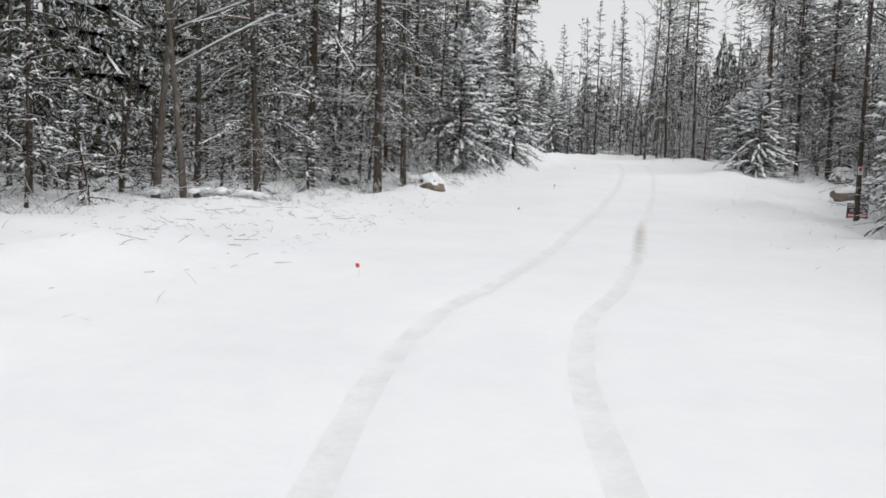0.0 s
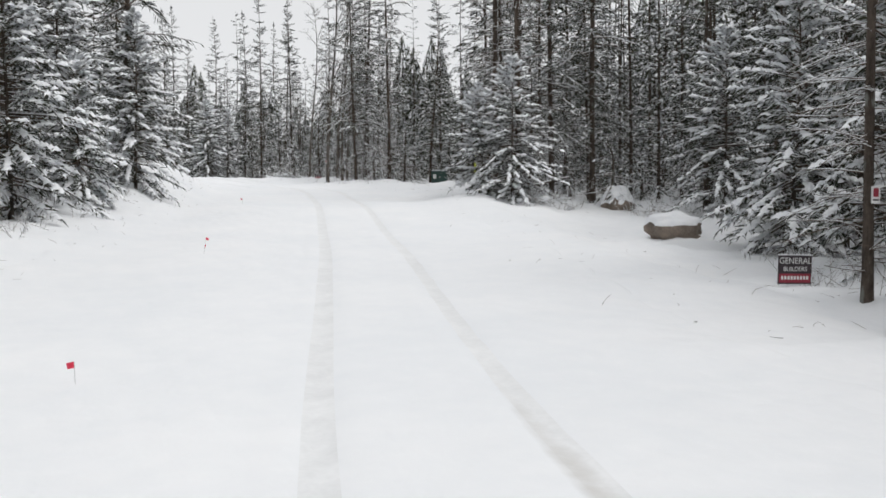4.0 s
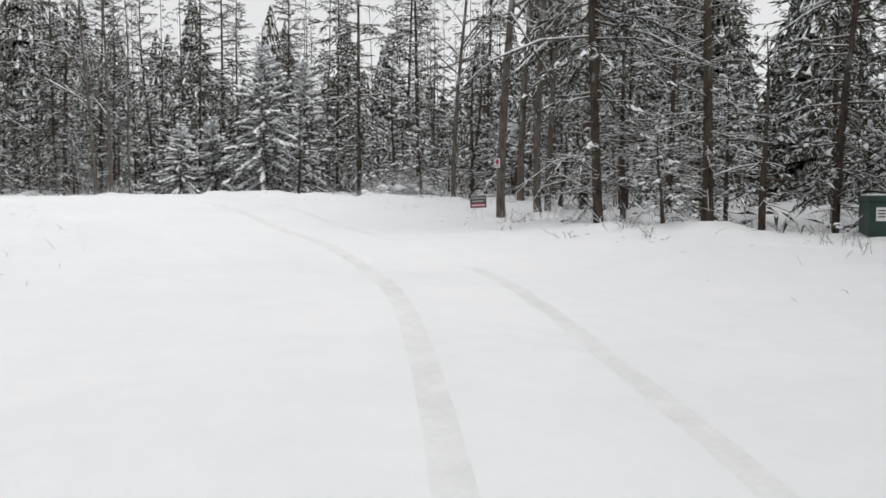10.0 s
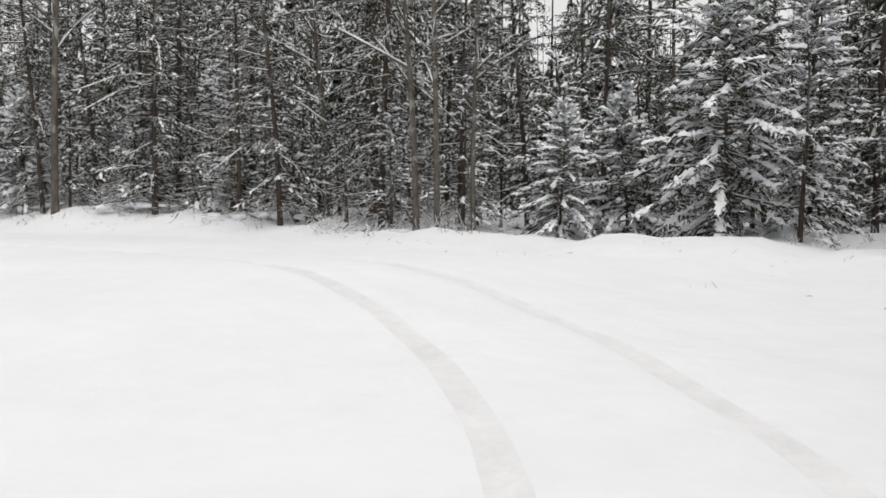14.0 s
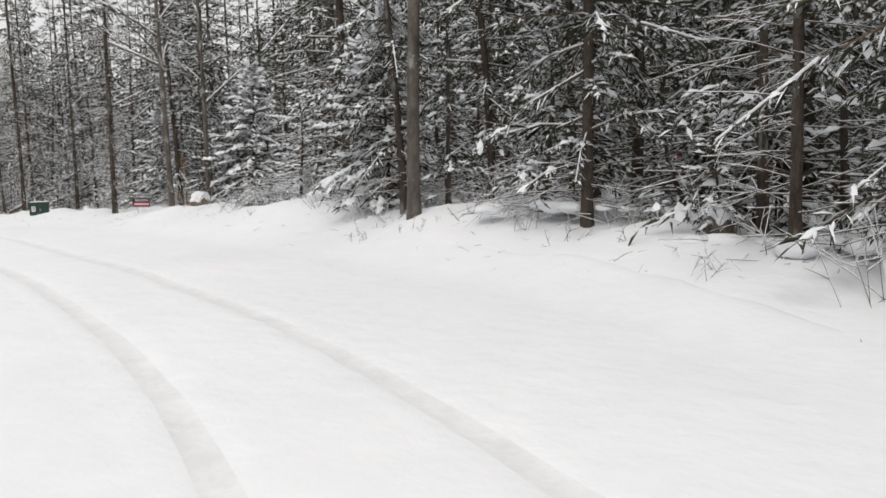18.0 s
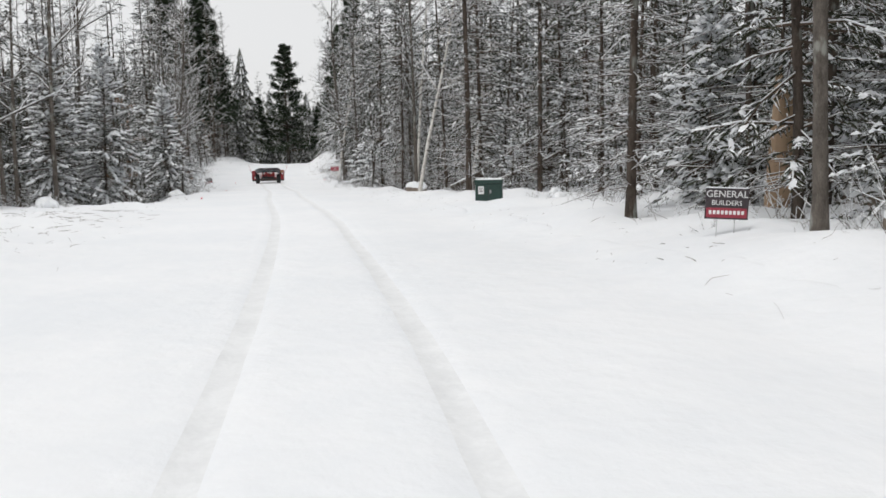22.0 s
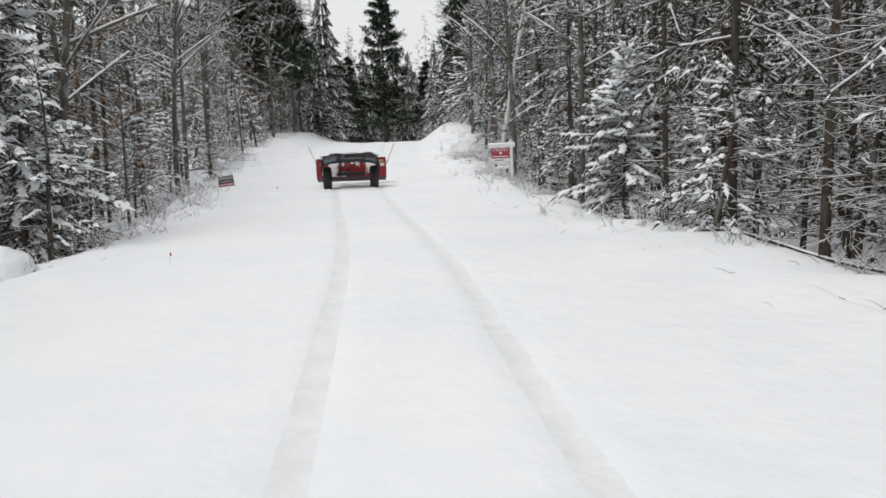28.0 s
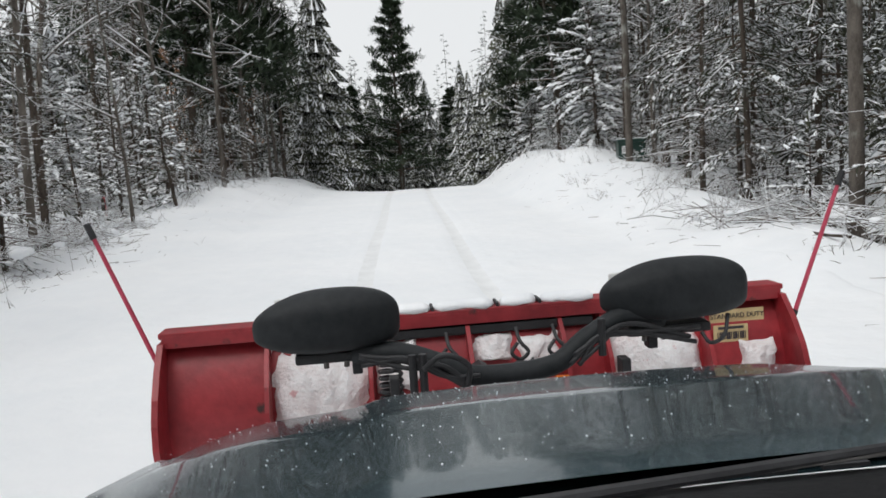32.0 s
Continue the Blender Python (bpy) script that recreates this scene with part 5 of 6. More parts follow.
def sale_sign(x, y, face):
    root = thing("sale_sign", pose(x, y, 2.36, 0, -1, face), "white wooden post with a red for-sale panel hanging from its arm", "sign")
    part("post", block(0.085, 0.085, 1.65, (0, 0, 0.53), 0.008), WHITE, root)
    part("arm", block(0.86, 0.07, 0.075, (-0.31, 0, 1.2), 0.008), WHITE, root)
    part("finial", rod((0, 0, 1.35), (0, 0, 1.43), 0.05, 0.012, 4), WHITE, root)
    panel = part("panel", block(0.6, 0.016, 0.32, (-0.36, 0, 0.975), 0.003), SIGNRED, root, "dark red panel")
    letters("FOR SALE", 0.115, WHITE, panel, pose(-0.36, -0.011, 1.08, 90, 0, 0))
    part("emblem", rod((-0.35, -0.008, 0.985), (-0.35, -0.012, 0.985), 0.042, sides=10), WHITE, panel)
    part("writing_bar", block(0.5, 0.004, 0.025, (-0.36, -0.01, 0.875), 0.0), WHITE, panel)
    strip = part("lower_panel", block(0.6, 0.014, 0.1, (-0.36, 0, 0.755), 0.003), WHITE, root, "white lower panel")
    rider = part("lower_panel", block(0.52, 0.014, 0.18, (-0.34, 0, 0.585), 0.003), WHITE, root, "white lower panel with a dark photograph")
    part("writing_bar", block(0.3, 0.004, 0.03, (-0.4, -0.009, 0.76), 0.0), CABINET, strip)
    part("picture_field", block(0.08, 0.004, 0.09, (-0.52, -0.009, 0.6), 0.0), CABINET, rider)
    part("writing_bar", block(0.28, 0.004, 0.03, (-0.28, -0.009, 0.61), 0.0), STEELGREY, rider)
    for sx in (-0.6, -0.12):
        part("hook", rod((sx, 0, 1.13), (sx, 0, 1.17), 0.005), WIRE, root)
        part("hook", rod((sx, 0, 0.67), (sx, 0, 0.82), 0.005), WIRE, root)
    part("snow_cap", block(0.87, 0.1, 0.085, (-0.31, 0, 1.275), 0.036), LUMP, root, "rounded line of snow", smooth=True)


sale_sign(-76.0, 92.87, 66)


def service_cabinet(x, y, turn, w=1.05, d=0.95, h=0.74, label_side=True):
    """A low steel cabinet for underground cables."""
    root = thing("utility_cabinet", pose(x, y, land_at(x, y) - 0.03, 0, 0, turn), "low dark green steel utility cabinet beside the lane", "utility box", "utility cabinets along the lane")
    part("pad", block(w + 0.06, d + 0.06, 0.1, (0, 0, -0.01), 0.01), ROCK, root, "concrete pad")
    part("body", block(w, d, h - 0.1, (0, 0, (h - 0.1) / 2 + 0.05), 0.012), CABINET, root)
    lid = part("lid", block(w + 0.04, d + 0.04, 0.1, (0, 0, h), 0.02), CABINET, root)
    part("snow_cap", block(w * 0.95, d * 0.9, 0.035, (0, 0, h + 0.06), 0.016), LUMP, lid, "thin layer of snow", smooth=True)
    part("door_seam", block(0.012, 0.01, h * 0.7, (0, -d / 2 - 0.003, h * 0.5), 0.0), SIGNBLACK, root)
    part("hasp", block(0.05, 0.03, 0.09, (0.05, -d / 2 - 0.012, h * 0.55), 0.006), WIRE, root, "steel hasp")
    part("hinge", block(0.03, 0.02, 0.08, (-w / 2 + 0.06, -d / 2 - 0.008, h * 0.7), 0.004), CABINET, root)
    plate = part("notice", block(0.16, 0.004, 0.22, (-w * 0.28, -d / 2 - 0.004, h * 0.62), 0.0), WHITE, root, "white warning notice")
    part("notice", block(0.004, 0.16, 0.2, (w / 2 + 0.004, 0.15, h * 0.6), 0.0), WHITE, root, "white warning notice")
    for k in range(3):
        part("writing_bar", block(0.11, 0.003, 0.02, (-w * 0.28, -d / 2 - 0.008, h * 0.62 + 0.06 - k * 0.05), 0.0), SIGNBLACK, plate)


service_cabinet(19.9, 59.0, -28, 0.85, 0.75, 0.66)
service_cabinet(-37.05, 90.85, 68, 0.76, 0.62, 0.62)
service_cabinet(-99.3, 97.0, 75, 0.8, 0.7, 0.68)


def marker_post(x, y):
    root = thing("marker_post", pose(x, y, land_at(x, y), 1, 2, 10), "flat yellow-green plastic marker post beside brush", "marker post")
    part("blade", block(0.10, 0.018, 1.55, (0, 0, 0.7), 0.004), YELLOW, root)
    part("decal", block(0.08, 0.004, 0.22, (0, -0.012, 1.2), 0.0), WHITE, root, "pale warning decal")


marker_post(20.2, 55.0)


def pin_flag(x, y, seed):
    rng = random.Random(seed)
    root = thing("pin_flag", pose(x, y, land_at(x, y) + 0.08, rng.uniform(-8, 8), rng.uniform(-8, 8), rng.uniform(0, 360)) @ Matrix.Scale(0.8, 4), "small pink marker flag on a thin wire in the snow", "flag", "pink marker flags")
    part("wire", rod((0, 0, -0.1), (0, 0, 0.215), 0.002, sides=5), WIRE, root)
    bm = bmesh.new()
    grid = [[bm.verts.new((0.075 * i / 4, 0.01 * math.sin(i * 1.4 + j), 0.15 + 0.06 * j / 2 - 0.01 * i / 4)) for j in range(3)] for i in range(5)]
    for i in range(4):
        for j in range(2):
            bm.faces.new((grid[i][j], grid[i + 1][j], grid[i + 1][j + 1], grid[i][j + 1]))
    bmesh.ops.solidify(bm, geom=bm.faces[:], thickness=0.0015)
    part("film", bm, PINK, root, "pink plastic film")


for i, (x, y) in enumerate(((2.0, 22.4), (3.9, 30.5), (4.1, 32.1), (6.6, 43.2), (-1.0, 10.1), (-47.9, 83.0), (-61.3, 84.3), (-75.6, 91.7), (-76.2, 85.4), (14.6, 24.6))):
    pin_flag(x, y, i)


def tree_notice(x, y, z, turn):
    root = thing("tree_notice", pose(x, y, z, 0, 0, turn), "small white notice nailed to a tree trunk", "notice", "notices on trees")
    part("plate", block(0.12, 0.01, 0.22, (0, 0, 0), 0.003), WHITE, root)
    part("printed_field", block(0.07, 0.003, 0.11, (0, -0.0065, 0.03), 0.0), SIGNRED, root, "red printed field")
    part("writing_bar", block(0.08, 0.003, 0.02, (0, -0.0065, -0.065), 0.0), SIGNBLACK, root)
    part("nail", rod((0, -0.012, 0.095), (0, 0.3, 0.095), 0.005, sides=6), WIRE, root)


tree_notice(15.4, 66.42, 5.12, -25)
tree_notice(3.85, 54.28, 6.05, -5)
tree_notice(11.35, 23.3, 2.35, -15)
grow("pole", 11.4, 23.45, 0, 1.1)


def stump(x, y):
    root = thing("broken_stump", pose(x, y, land_at(x, y), 0, 3, 0), "splintered pale tree stump with bark torn away", "stump")
    rng = random.Random(4)
    bm = bmesh.new()
    made = bmesh.ops.create_cone(bm, cap_ends=True, segments=14, radius1=0.21, radius2=0.15, depth=1.9)["verts"]
    for v in made:
        v.co.z += 0.9
        if v.co.z > 1.5:
            v.co.z += rng.uniform(-0.45, 0.55)
    part("trunk", bm, material("bare_yellow_wood", (0.34, 0.235, 0.15), 0.8), root)
    bm = bmesh.new()
    bmesh.ops.create_icosphere(bm, subdivisions=2, radius=0.14)
    for v in bm.verts:
        v.co = Vector((v.co.x, v.co.y, 1.5 + v.co.z * 0.5))
    part("snow_cap", bm, LUMP, root, smooth=True)


stump(-25.6, 91.7)


def survey_stake(x, y, h=0.75):
    root = thing("survey_stake", pose(x, y, land_at(x, y), 1, -2, 30), "thin red survey stake with a cross piece among the trees", "stake")
    part("stake", block(0.03, 0.02, h + 0.2, (0, 0, h / 2 - 0.1), 0.003), REDWOOD, root)
    part("cross_piece", block(0.14, 0.018, 0.03, (0, -0.02, h - 0.03), 0.003), REDWOOD, root)


REDWOOD = mottled(material("red_stake_paint", (0.5, 0.05, 0.06), 0.6), (0.4, 0.04, 0.05), (0.55, 0.07, 0.08), 8)
survey_stake(-5.2, 89.6)
survey_stake(-100.6, 81.9, 0.6)

# loose twigs and stalks on the verges
tab_r, tab_l = np.array(TREES_RIGHT).T, np.array(TREES_LEFT).T
rng = np.random.default_rng(8)


def verge(n, lo, spread_out, from_trees):
    """Places beside the lane, counted from its middle or from the edge of the woods."""
    i = rng.integers(0, len(centre), n)
    i = i[(STATION[i] > 2) & (STATION[i] < 24.5)]
    side = rng.choice((-1.0, 1.0), len(i))
    edge_of = np.where(side > 0, np.interp(STATION[i], *tab_l), np.interp(STATION[i], *tab_r))
    d = edge_of + rng.normal(lo, spread_out, len(i)) if from_trees else lo + np.abs(rng.normal(0, spread_out, len(i)))
    xy = centre[i, :2] + normal[i] * (side * d)[:, None]
    return xy[np.abs(beside(xy[:, 0], xy[:, 1])[1]) > 3.2]


def sticks(xy, short, long, up, r0, r1):
    """Crooked twigs of two pieces lying on or standing in the snow."""
    n = len(xy)
    z = land(xy[:, 0], xy[:, 1])
    ln, a, rise = rng.uniform(short, long, n), rng.uniform(0, math.tau, n), up(n)
    base = np.stack([xy[:, 0], xy[:, 1], z + 0.004], 1)
    way = lambda ang: np.stack([np.cos(ang), np.sin(ang)], 1)
    mid, end = base.copy(), base.copy()
    mid[:, :2] += way(a) * (ln * 0.5)[:, None]
    end[:, :2] += way(a + rng.normal(0, 0.4, n)) * ln[:, None]
    mid[:, 2] = np.maximum(land(mid[:, 0], mid[:, 1]) + 0.008, z + rise * ln * 0.6)
    end[:, 2] = np.maximum(land(end[:, 0], end[:, 1]) + 0.006, z + rise * ln * 0.9)
    r = rng.uniform(r0, r1, n)
    return [tubes(base, mid, r, r * 0.85, 4), tubes(mid, end, r * 0.85, r * 0.5, 4)]


lay = lambda n: np.where(rng.random(n) < 0.7, rng.uniform(-0.05, 0.12, n), rng.uniform(0.4, 1.4, n))
stand = lambda n: rng.uniform(0.0, 0.7, n)
lots = sticks(verge(3600, 3.3, 2.4, False), 0.03, 0.13, lay, 0.0012, 0.0032) + sticks(verge(5600, 0.3, 1.2, True), 0.05, 0.26, stand, 0.0015, 0.0038)
# dry weeds on the open ground where the lane begins
weeds = rng.normal((-4.3, 18.5), (2.8, 4.2), (700, 2))
lots += sticks(weeds[np.abs(beside(weeds[:, 0], weeds[:, 1])[1]) > 3.2], 0.05, 0.24, stand, 0.0015, 0.0035)
# scattered sticks where the verge was cleared
for cx, cy, n in ((-33.5, 79.8, 90), (-38.0, 80.2, 60), (-48.5, 78.4, 70), (-52.0, 79.0, 50), (-91.0, 83.0, 60), (-3.5, 17.5, 50), (-2.5, 12.5, 35), (-87.0, 93.2, 60), (-95.0, 94.0, 30)):
    xy = rng.normal((cx, cy), (1.6, 0.8), (n, 2))
    lots += sticks(xy[np.abs(beside(xy[:, 0], xy[:, 1])[1]) > 3.6], 0.08, 0.45, lambda k: rng.uniform(0, 0.1, k), 0.002, 0.0048)
litter = thing("fallen_twigs", (0, 0, 0), "loose twigs and stalks scattered on the snowy verge", "twigs", kind="stuff")
tagged(part("branchwork", mesh_of("branchwork", *joined(lots), TWIG), None, litter), kind="stuff")


# ---- the plough truck's front end, where it comes to stand ----
TRUCK = pose(-75.472 + 0.38 * math.cos(radians(85.4)), 87.268 + 0.38 * math.sin(radians(85.4)), 2.354, 0, 0, 85.4)
PAINT = mottled(material("dark_teal_car_paint", (0.03, 0.058, 0.068), 0.26, 0.5, 0.45, 0.4), (0.026, 0.055, 0.068), (0.044, 0.082, 0.098), 2.5)
PAINT.node_tree.nodes["Principled BSDF"].inputs["Coat Roughness"].default_value = 0.04
TRIM = mottled(material("black_plastic_trim", (0.02, 0.02, 0.022), 0.55), (0.013, 0.013, 0.015), (0.03, 0.03, 0.033), 12, bump=0.1)
COVER = mottled(material("black_vinyl_cover", (0.018, 0.02, 0.022), 0.6, specular=0.25), (0.013, 0.015, 0.017), (0.03, 0.033, 0.036), 4, bump=0.15)
RED = mottled(material("worn_red_paint", (0.35, 0.03, 0.03), 0.42), (0.2, 0.012, 0.018), (0.37, 0.03, 0.038), 3.0, bump=0.15, spots=((0.045, 0.02, 0.018), 0.645, 8))
REDROD = mottled(material("red_fibreglass", (0.5, 0.05, 0.1), 0.4), (0.42, 0.04, 0.08), (0.55, 0.07, 0.12), 8)
RUBBER = mottled(material("tyre_rubber", (0.02, 0.02, 0.02), 0.8), (0.015, 0.015, 0.015), (0.035, 0.035, 0.035), 9, bump=0.3)
STEEL = mottled(material("dark_steel", (0.12, 0.12, 0.12), 0.5, 0.7), (0.07, 0.065, 0.06), (0.18, 0.17, 0.165), 8, bump=0.1)
STICKER = mottled(material("yellowed_sticker", (0.66, 0.5, 0.26), 0.5), (0.6, 0.45, 0.22), (0.72, 0.58, 0.32), 6)
AMBER = material("amber_lens", (0.8, 0.2, 0.03), 0.2)
ICE = mottled(material("packed_pinkish_snow", (0.75, 0.7, 0.7), 0.7), (0.74, 0.66, 0.66), (0.88, 0.87, 0.88), 9, bump=0.8, spots=((0.62, 0.36, 0.37), 0.64, 14))

truck = thing("pickup_truck_front", TRUCK, "dark teal pickup truck front with wet snow-specked hood on the lane", "truck")


def hood_height(x, y):
    a = abs(x)
    z = np.interp(y, (0.6, 0.8, 1.2, 1.6, 1.82, 1.9, 1.955), (1.145, 1.138, 1.085, 1.0, 0.93, 0.89, 0.83))
    z -= 0.035 * (a / 0.85) ** 2 + 0.07 * max(0, (a - 0.55) / 0.3) ** 2
    z += 0.015 / (1 + math.exp((a - 0.41) / 0.014))
    z += 0.012 * math.exp(-((a - 0.80) / 0.015) ** 2)
    return float(z)


nx, ny = 90, 44
xs = np.linspace(-0.86, 0.86, nx)
ys = np.linspace(0.74, 1.955, ny)
pts = [(x, y - 0.10 * (x / 0.86) ** 2 * (y / 1.955) ** 6, hood_height(x, y)) for y in ys for x in xs]
pts += [(x, y, z - 0.02) for x, y, z in pts]
idx = np.arange(nx * ny).reshape(ny, nx)
faces = np.stack([idx[:-1, :-1], idx[:-1, 1:], idx[1:, 1:], idx[1:, :-1]], -1).reshape(-1, 4)
faces = np.concatenate([faces, faces[:, ::-1] + nx * ny])
part("hood", mesh_of("hood", pts, faces, [PAINT], smooth=True), None, truck, "wet dark teal hood with raised centre panel")
drops = random.Random(3)
bm = bmesh.new()
for _ in range(900):
    x, y = drops.uniform(-0.82, 0.82), drops.uniform(0.8, 1.88)
    s = 0.00035 + 0.0011 * drops.random() ** 2
    made = bmesh.ops.create_icosphere(bm, subdivisions=1, radius=s)["verts"]
    bmesh.ops.translate(bm, verts=made, vec=(x, y, hood_height(x, y) + s * 0.3))
tagged(part("snow_speck", bm, LUMP, truck, "tiny specks of snow"), kind="stuff")
for s in (-1, 1):
    prof = [(0.86, 0.86), (0.885, 0.80), (0.905, 0.7), (0.9, 0.55), (0.88, 0.45)]
    bm = bmesh.new()
    cols = []
    for y in np.linspace(0.55, 1.9, 28):
        drop = hood_height(0.86, y) - 0.012 - 0.86
        arch = 0.0
        ring = []
        for k, (px, pz) in enumerate(prof):
            z = pz + drop * (1 - k / 4)
            reach = 0.46 ** 2 - (y - 1.28) ** 2
            if reach > 0:
                z = max(z, 0.36 + math.sqrt(reach) * 0.98)
            ring.append(bm.verts.new((s * (px - 0.02 * (y / 1.9) ** 8 * 3), y, z)))
        cols.append(ring)
    for a, b in zip(cols, cols[1:]):
        for k in range(len(prof) - 1):
            quad = (a[k], b[k], b[k + 1], a[k + 1])
            if len({tuple(round(c, 4) for c in v.co) for v in quad}) == 4:
                bm.faces.new(quad)
    bmesh.ops.solidify(bm, geom=bm.faces[:], thickness=0.012)
    part("fender", bm, PAINT, truck, smooth=True)
    wheel = part("wheel", rod((s * 0.62, 1.28, 0.36), (s * 0.86, 1.28, 0.36), 0.30, sides=28), RUBBER, truck)
    bm = bmesh.new()
    rings = []
    for k, (rr, xx) in enumerate(((0.22, 0.60), (0.33, 0.615), (0.365, 0.65), (0.37, 0.74), (0.365, 0.83), (0.33, 0.865), (0.22, 0.88))):
        rings.append([bm.verts.new((s * xx, 1.28 + rr * math.cos(a * math.tau / 32), 0.36 + rr * math.sin(a * math.tau / 32))) for a in range(32)])
    for a, b in zip(rings, rings[1:]):
        for k in range(32):
            bm.faces.new((a[k], a[(k + 1) % 32], b[(k + 1) % 32], b[k]))
    part("tyre", bm, RUBBER, wheel, smooth=True)
    part("hub_cap", rod((s * 0.86, 1.28, 0.36), (s * 0.885, 1.28, 0.36), 0.2, 0.15, 18), STEEL, wheel, "grey steel wheel centre")
part("axle", rod((-0.62, 1.28, 0.36), (0.62, 1.28, 0.36), 0.045), STEEL, truck)
bm = bmesh.new()
cols = []
for i in range(31):
    x = -0.9 + 1.8 * i / 30
    c = 0.05 * (x / 0.9) ** 2
    cols.append([bm.verts.new((x, y - c * 1.2, z - c)) for y, z in ((0.54, 1.12), (0.60, 1.150), (0.70, 1.145), (0.745, 1.132), (0.75, 1.10))])
for a, b in zip(cols, cols[1:]):
    for k in range(4):
        bm.faces.new((a[k], b[k], b[k + 1], a[k + 1]))
bmesh.ops.solidify(bm, geom=bm.faces[:], thickness=0.01)
cowl = part("cowl", bm, TRIM, truck, "black plastic cowl under the windscreen", smooth=True)
for k in range(16):
    part("vent_slot", block(0.045, 0.006, 0.004, (-0.52 + k * 0.07, 0.725 - 0.06 * ((-0.52 + k * 0.07) / 0.9) ** 2, 1.146 - 0.05 * ((-0.52 + k * 0.07) / 0.9) ** 2), 0.0), TRIM, cowl)
wiper = part("wiper", rod((-0.62, 0.62, 1.165), (0.10, 0.665, 1.185), 0.007, 0.005, 8), TRIM, truck, "black wiper arm")
part("wiper_blade", rod((-0.42, 0.635, 1.172), (0.24, 0.672, 1.186), 0.005, 0.005, 6), STEEL, wiper, "thin shiny blade edge")
wiper = part("wiper", rod((0.1, 0.60, 1.16), (0.8, 0.61, 1.14), 0.007, 0.005, 8), TRIM, truck, "black wiper arm")
part("wiper_blade", rod((0.16, 0.615, 1.17), (0.82, 0.63, 1.15), 0.005, 0.005, 6), STEEL, wiper, "thin shiny blade edge")

plough = thing("snow_plough", TRUCK, "worn red snow plough with packed snow mounted on the truck", "snow plough")
WID, BY = 1.165, 3.08


def blade_y(z):
    u = (z - 0.2) / 0.69
    return BY + 0.16 * (2 * u - 1) ** 2 - 0.04


zs = np.linspace(0.2, 0.87, 15)
pts, n = [], 25
for back in (0.0, 0.012):
    for z in zs:
        for x in np.linspace(-WID, WID, n):
            pts.append((x, blade_y(z) + back, z))
idx = np.arange(15 * n).reshape(15, n)
face = np.stack([idx[:-1, :-1], idx[:-1, 1:], idx[1:, 1:], idx[1:, :-1]], -1).reshape(-1, 4)
part("mouldboard", mesh_of("mouldboard", pts, np.concatenate([face, face[:, ::-1] + 15 * n]), [RED], smooth=True), None, plough, "curved red steel blade")
part("top_lip", block(2 * WID + 0.02, 0.12, 0.022, (0, blade_y(0.87) - 0.03, 0.885), 0.006), RED, plough)
part("lip_flange", block(2 * WID, 0.012, 0.045, (0, blade_y(0.87) - 0.085, 0.862), 0.003), RED, plough)
# black strip added as the lip's shade and the rust beneath it
part("under_lip", block(0.86, 0.03, 0.035, (0, blade_y(0.81) - 0.02, 0.815), 0.008), TRIM, plough, "dark strip for the shade and rust under the lip")
for x in (-WID, -0.79, -0.42, -0.05, 0.30, 0.46, 0.84, WID):
    wide = 0.016 if abs(x) < WID else 0.022
    bm = bmesh.new()
    loop = []
    for z in np.linspace(0.2, 0.86, 9):
        u = (z - 0.2) / 0.66
        d = 0.05 + 0.06 * math.sin(u * math.pi) + (0.05 if abs(x) == WID else 0)
        loop.append((bm.verts.new((x - wide / 2, blade_y(z), z)), bm.verts.new((x + wide / 2, blade_y(z), z)), bm.verts.new((x + wide / 2, blade_y(z) - d, z)), bm.verts.new((x - wide / 2, blade_y(z) - d, z))))
    for a, b in zip(loop, loop[1:]):
        for k in range(4):
            bm.faces.new((a[k], a[(k + 1) % 4], b[(k + 1) % 4], b[k]))
    bm.faces.new(loop[0]), bm.faces.new(loop[-1])
    part("rib" if abs(x) < WID else "end_plate", bm, RED, plough)


def packed(x0, x1, z0, z1, seed, mat, holes=0.0):
    """Snow packed against the back of the blade."""
    bm = bmesh.new()
    nx2, nz2 = 26, 18
    rows = []
    for j in range(nz2 + 1):
        row = []
        for i in range(nx2 + 1):
            u, w = i / nx2, j / nz2
            x, z = x0 + (x1 - x0) * u, z0 + (z1 - z0) * w
            e = min(u, 1 - u, w, 1 - w) * 9
            nse = noise.noise(Vector((x * 16, z * 16, seed))) + 0.5 * noise.noise(Vector((x * 45, z * 45, seed)))
            e = e + 1.3 * noise.noise(Vector((x * 22, z * 22, seed + 7))) - 0.25
            d = max(-0.012, min(1.0, e) * (0.03 + 0.02 * nse) - holes * max(0, 0.5 - w) * (1 - u))
            row.append(bm.verts.new((x, blade_y(z) - d, z + 0.012 * nse * (1 if w in (0, 1) else 0))))
        rows.append(row)
    for a, b in zip(rows, rows[1:]):
        for k in range(nx2):
            bm.faces.new((a[k], a[k + 1], b[k + 1], b[k]))
    part("packed_snow", bm, mat, plough, "snow packed on the blade", smooth=True)


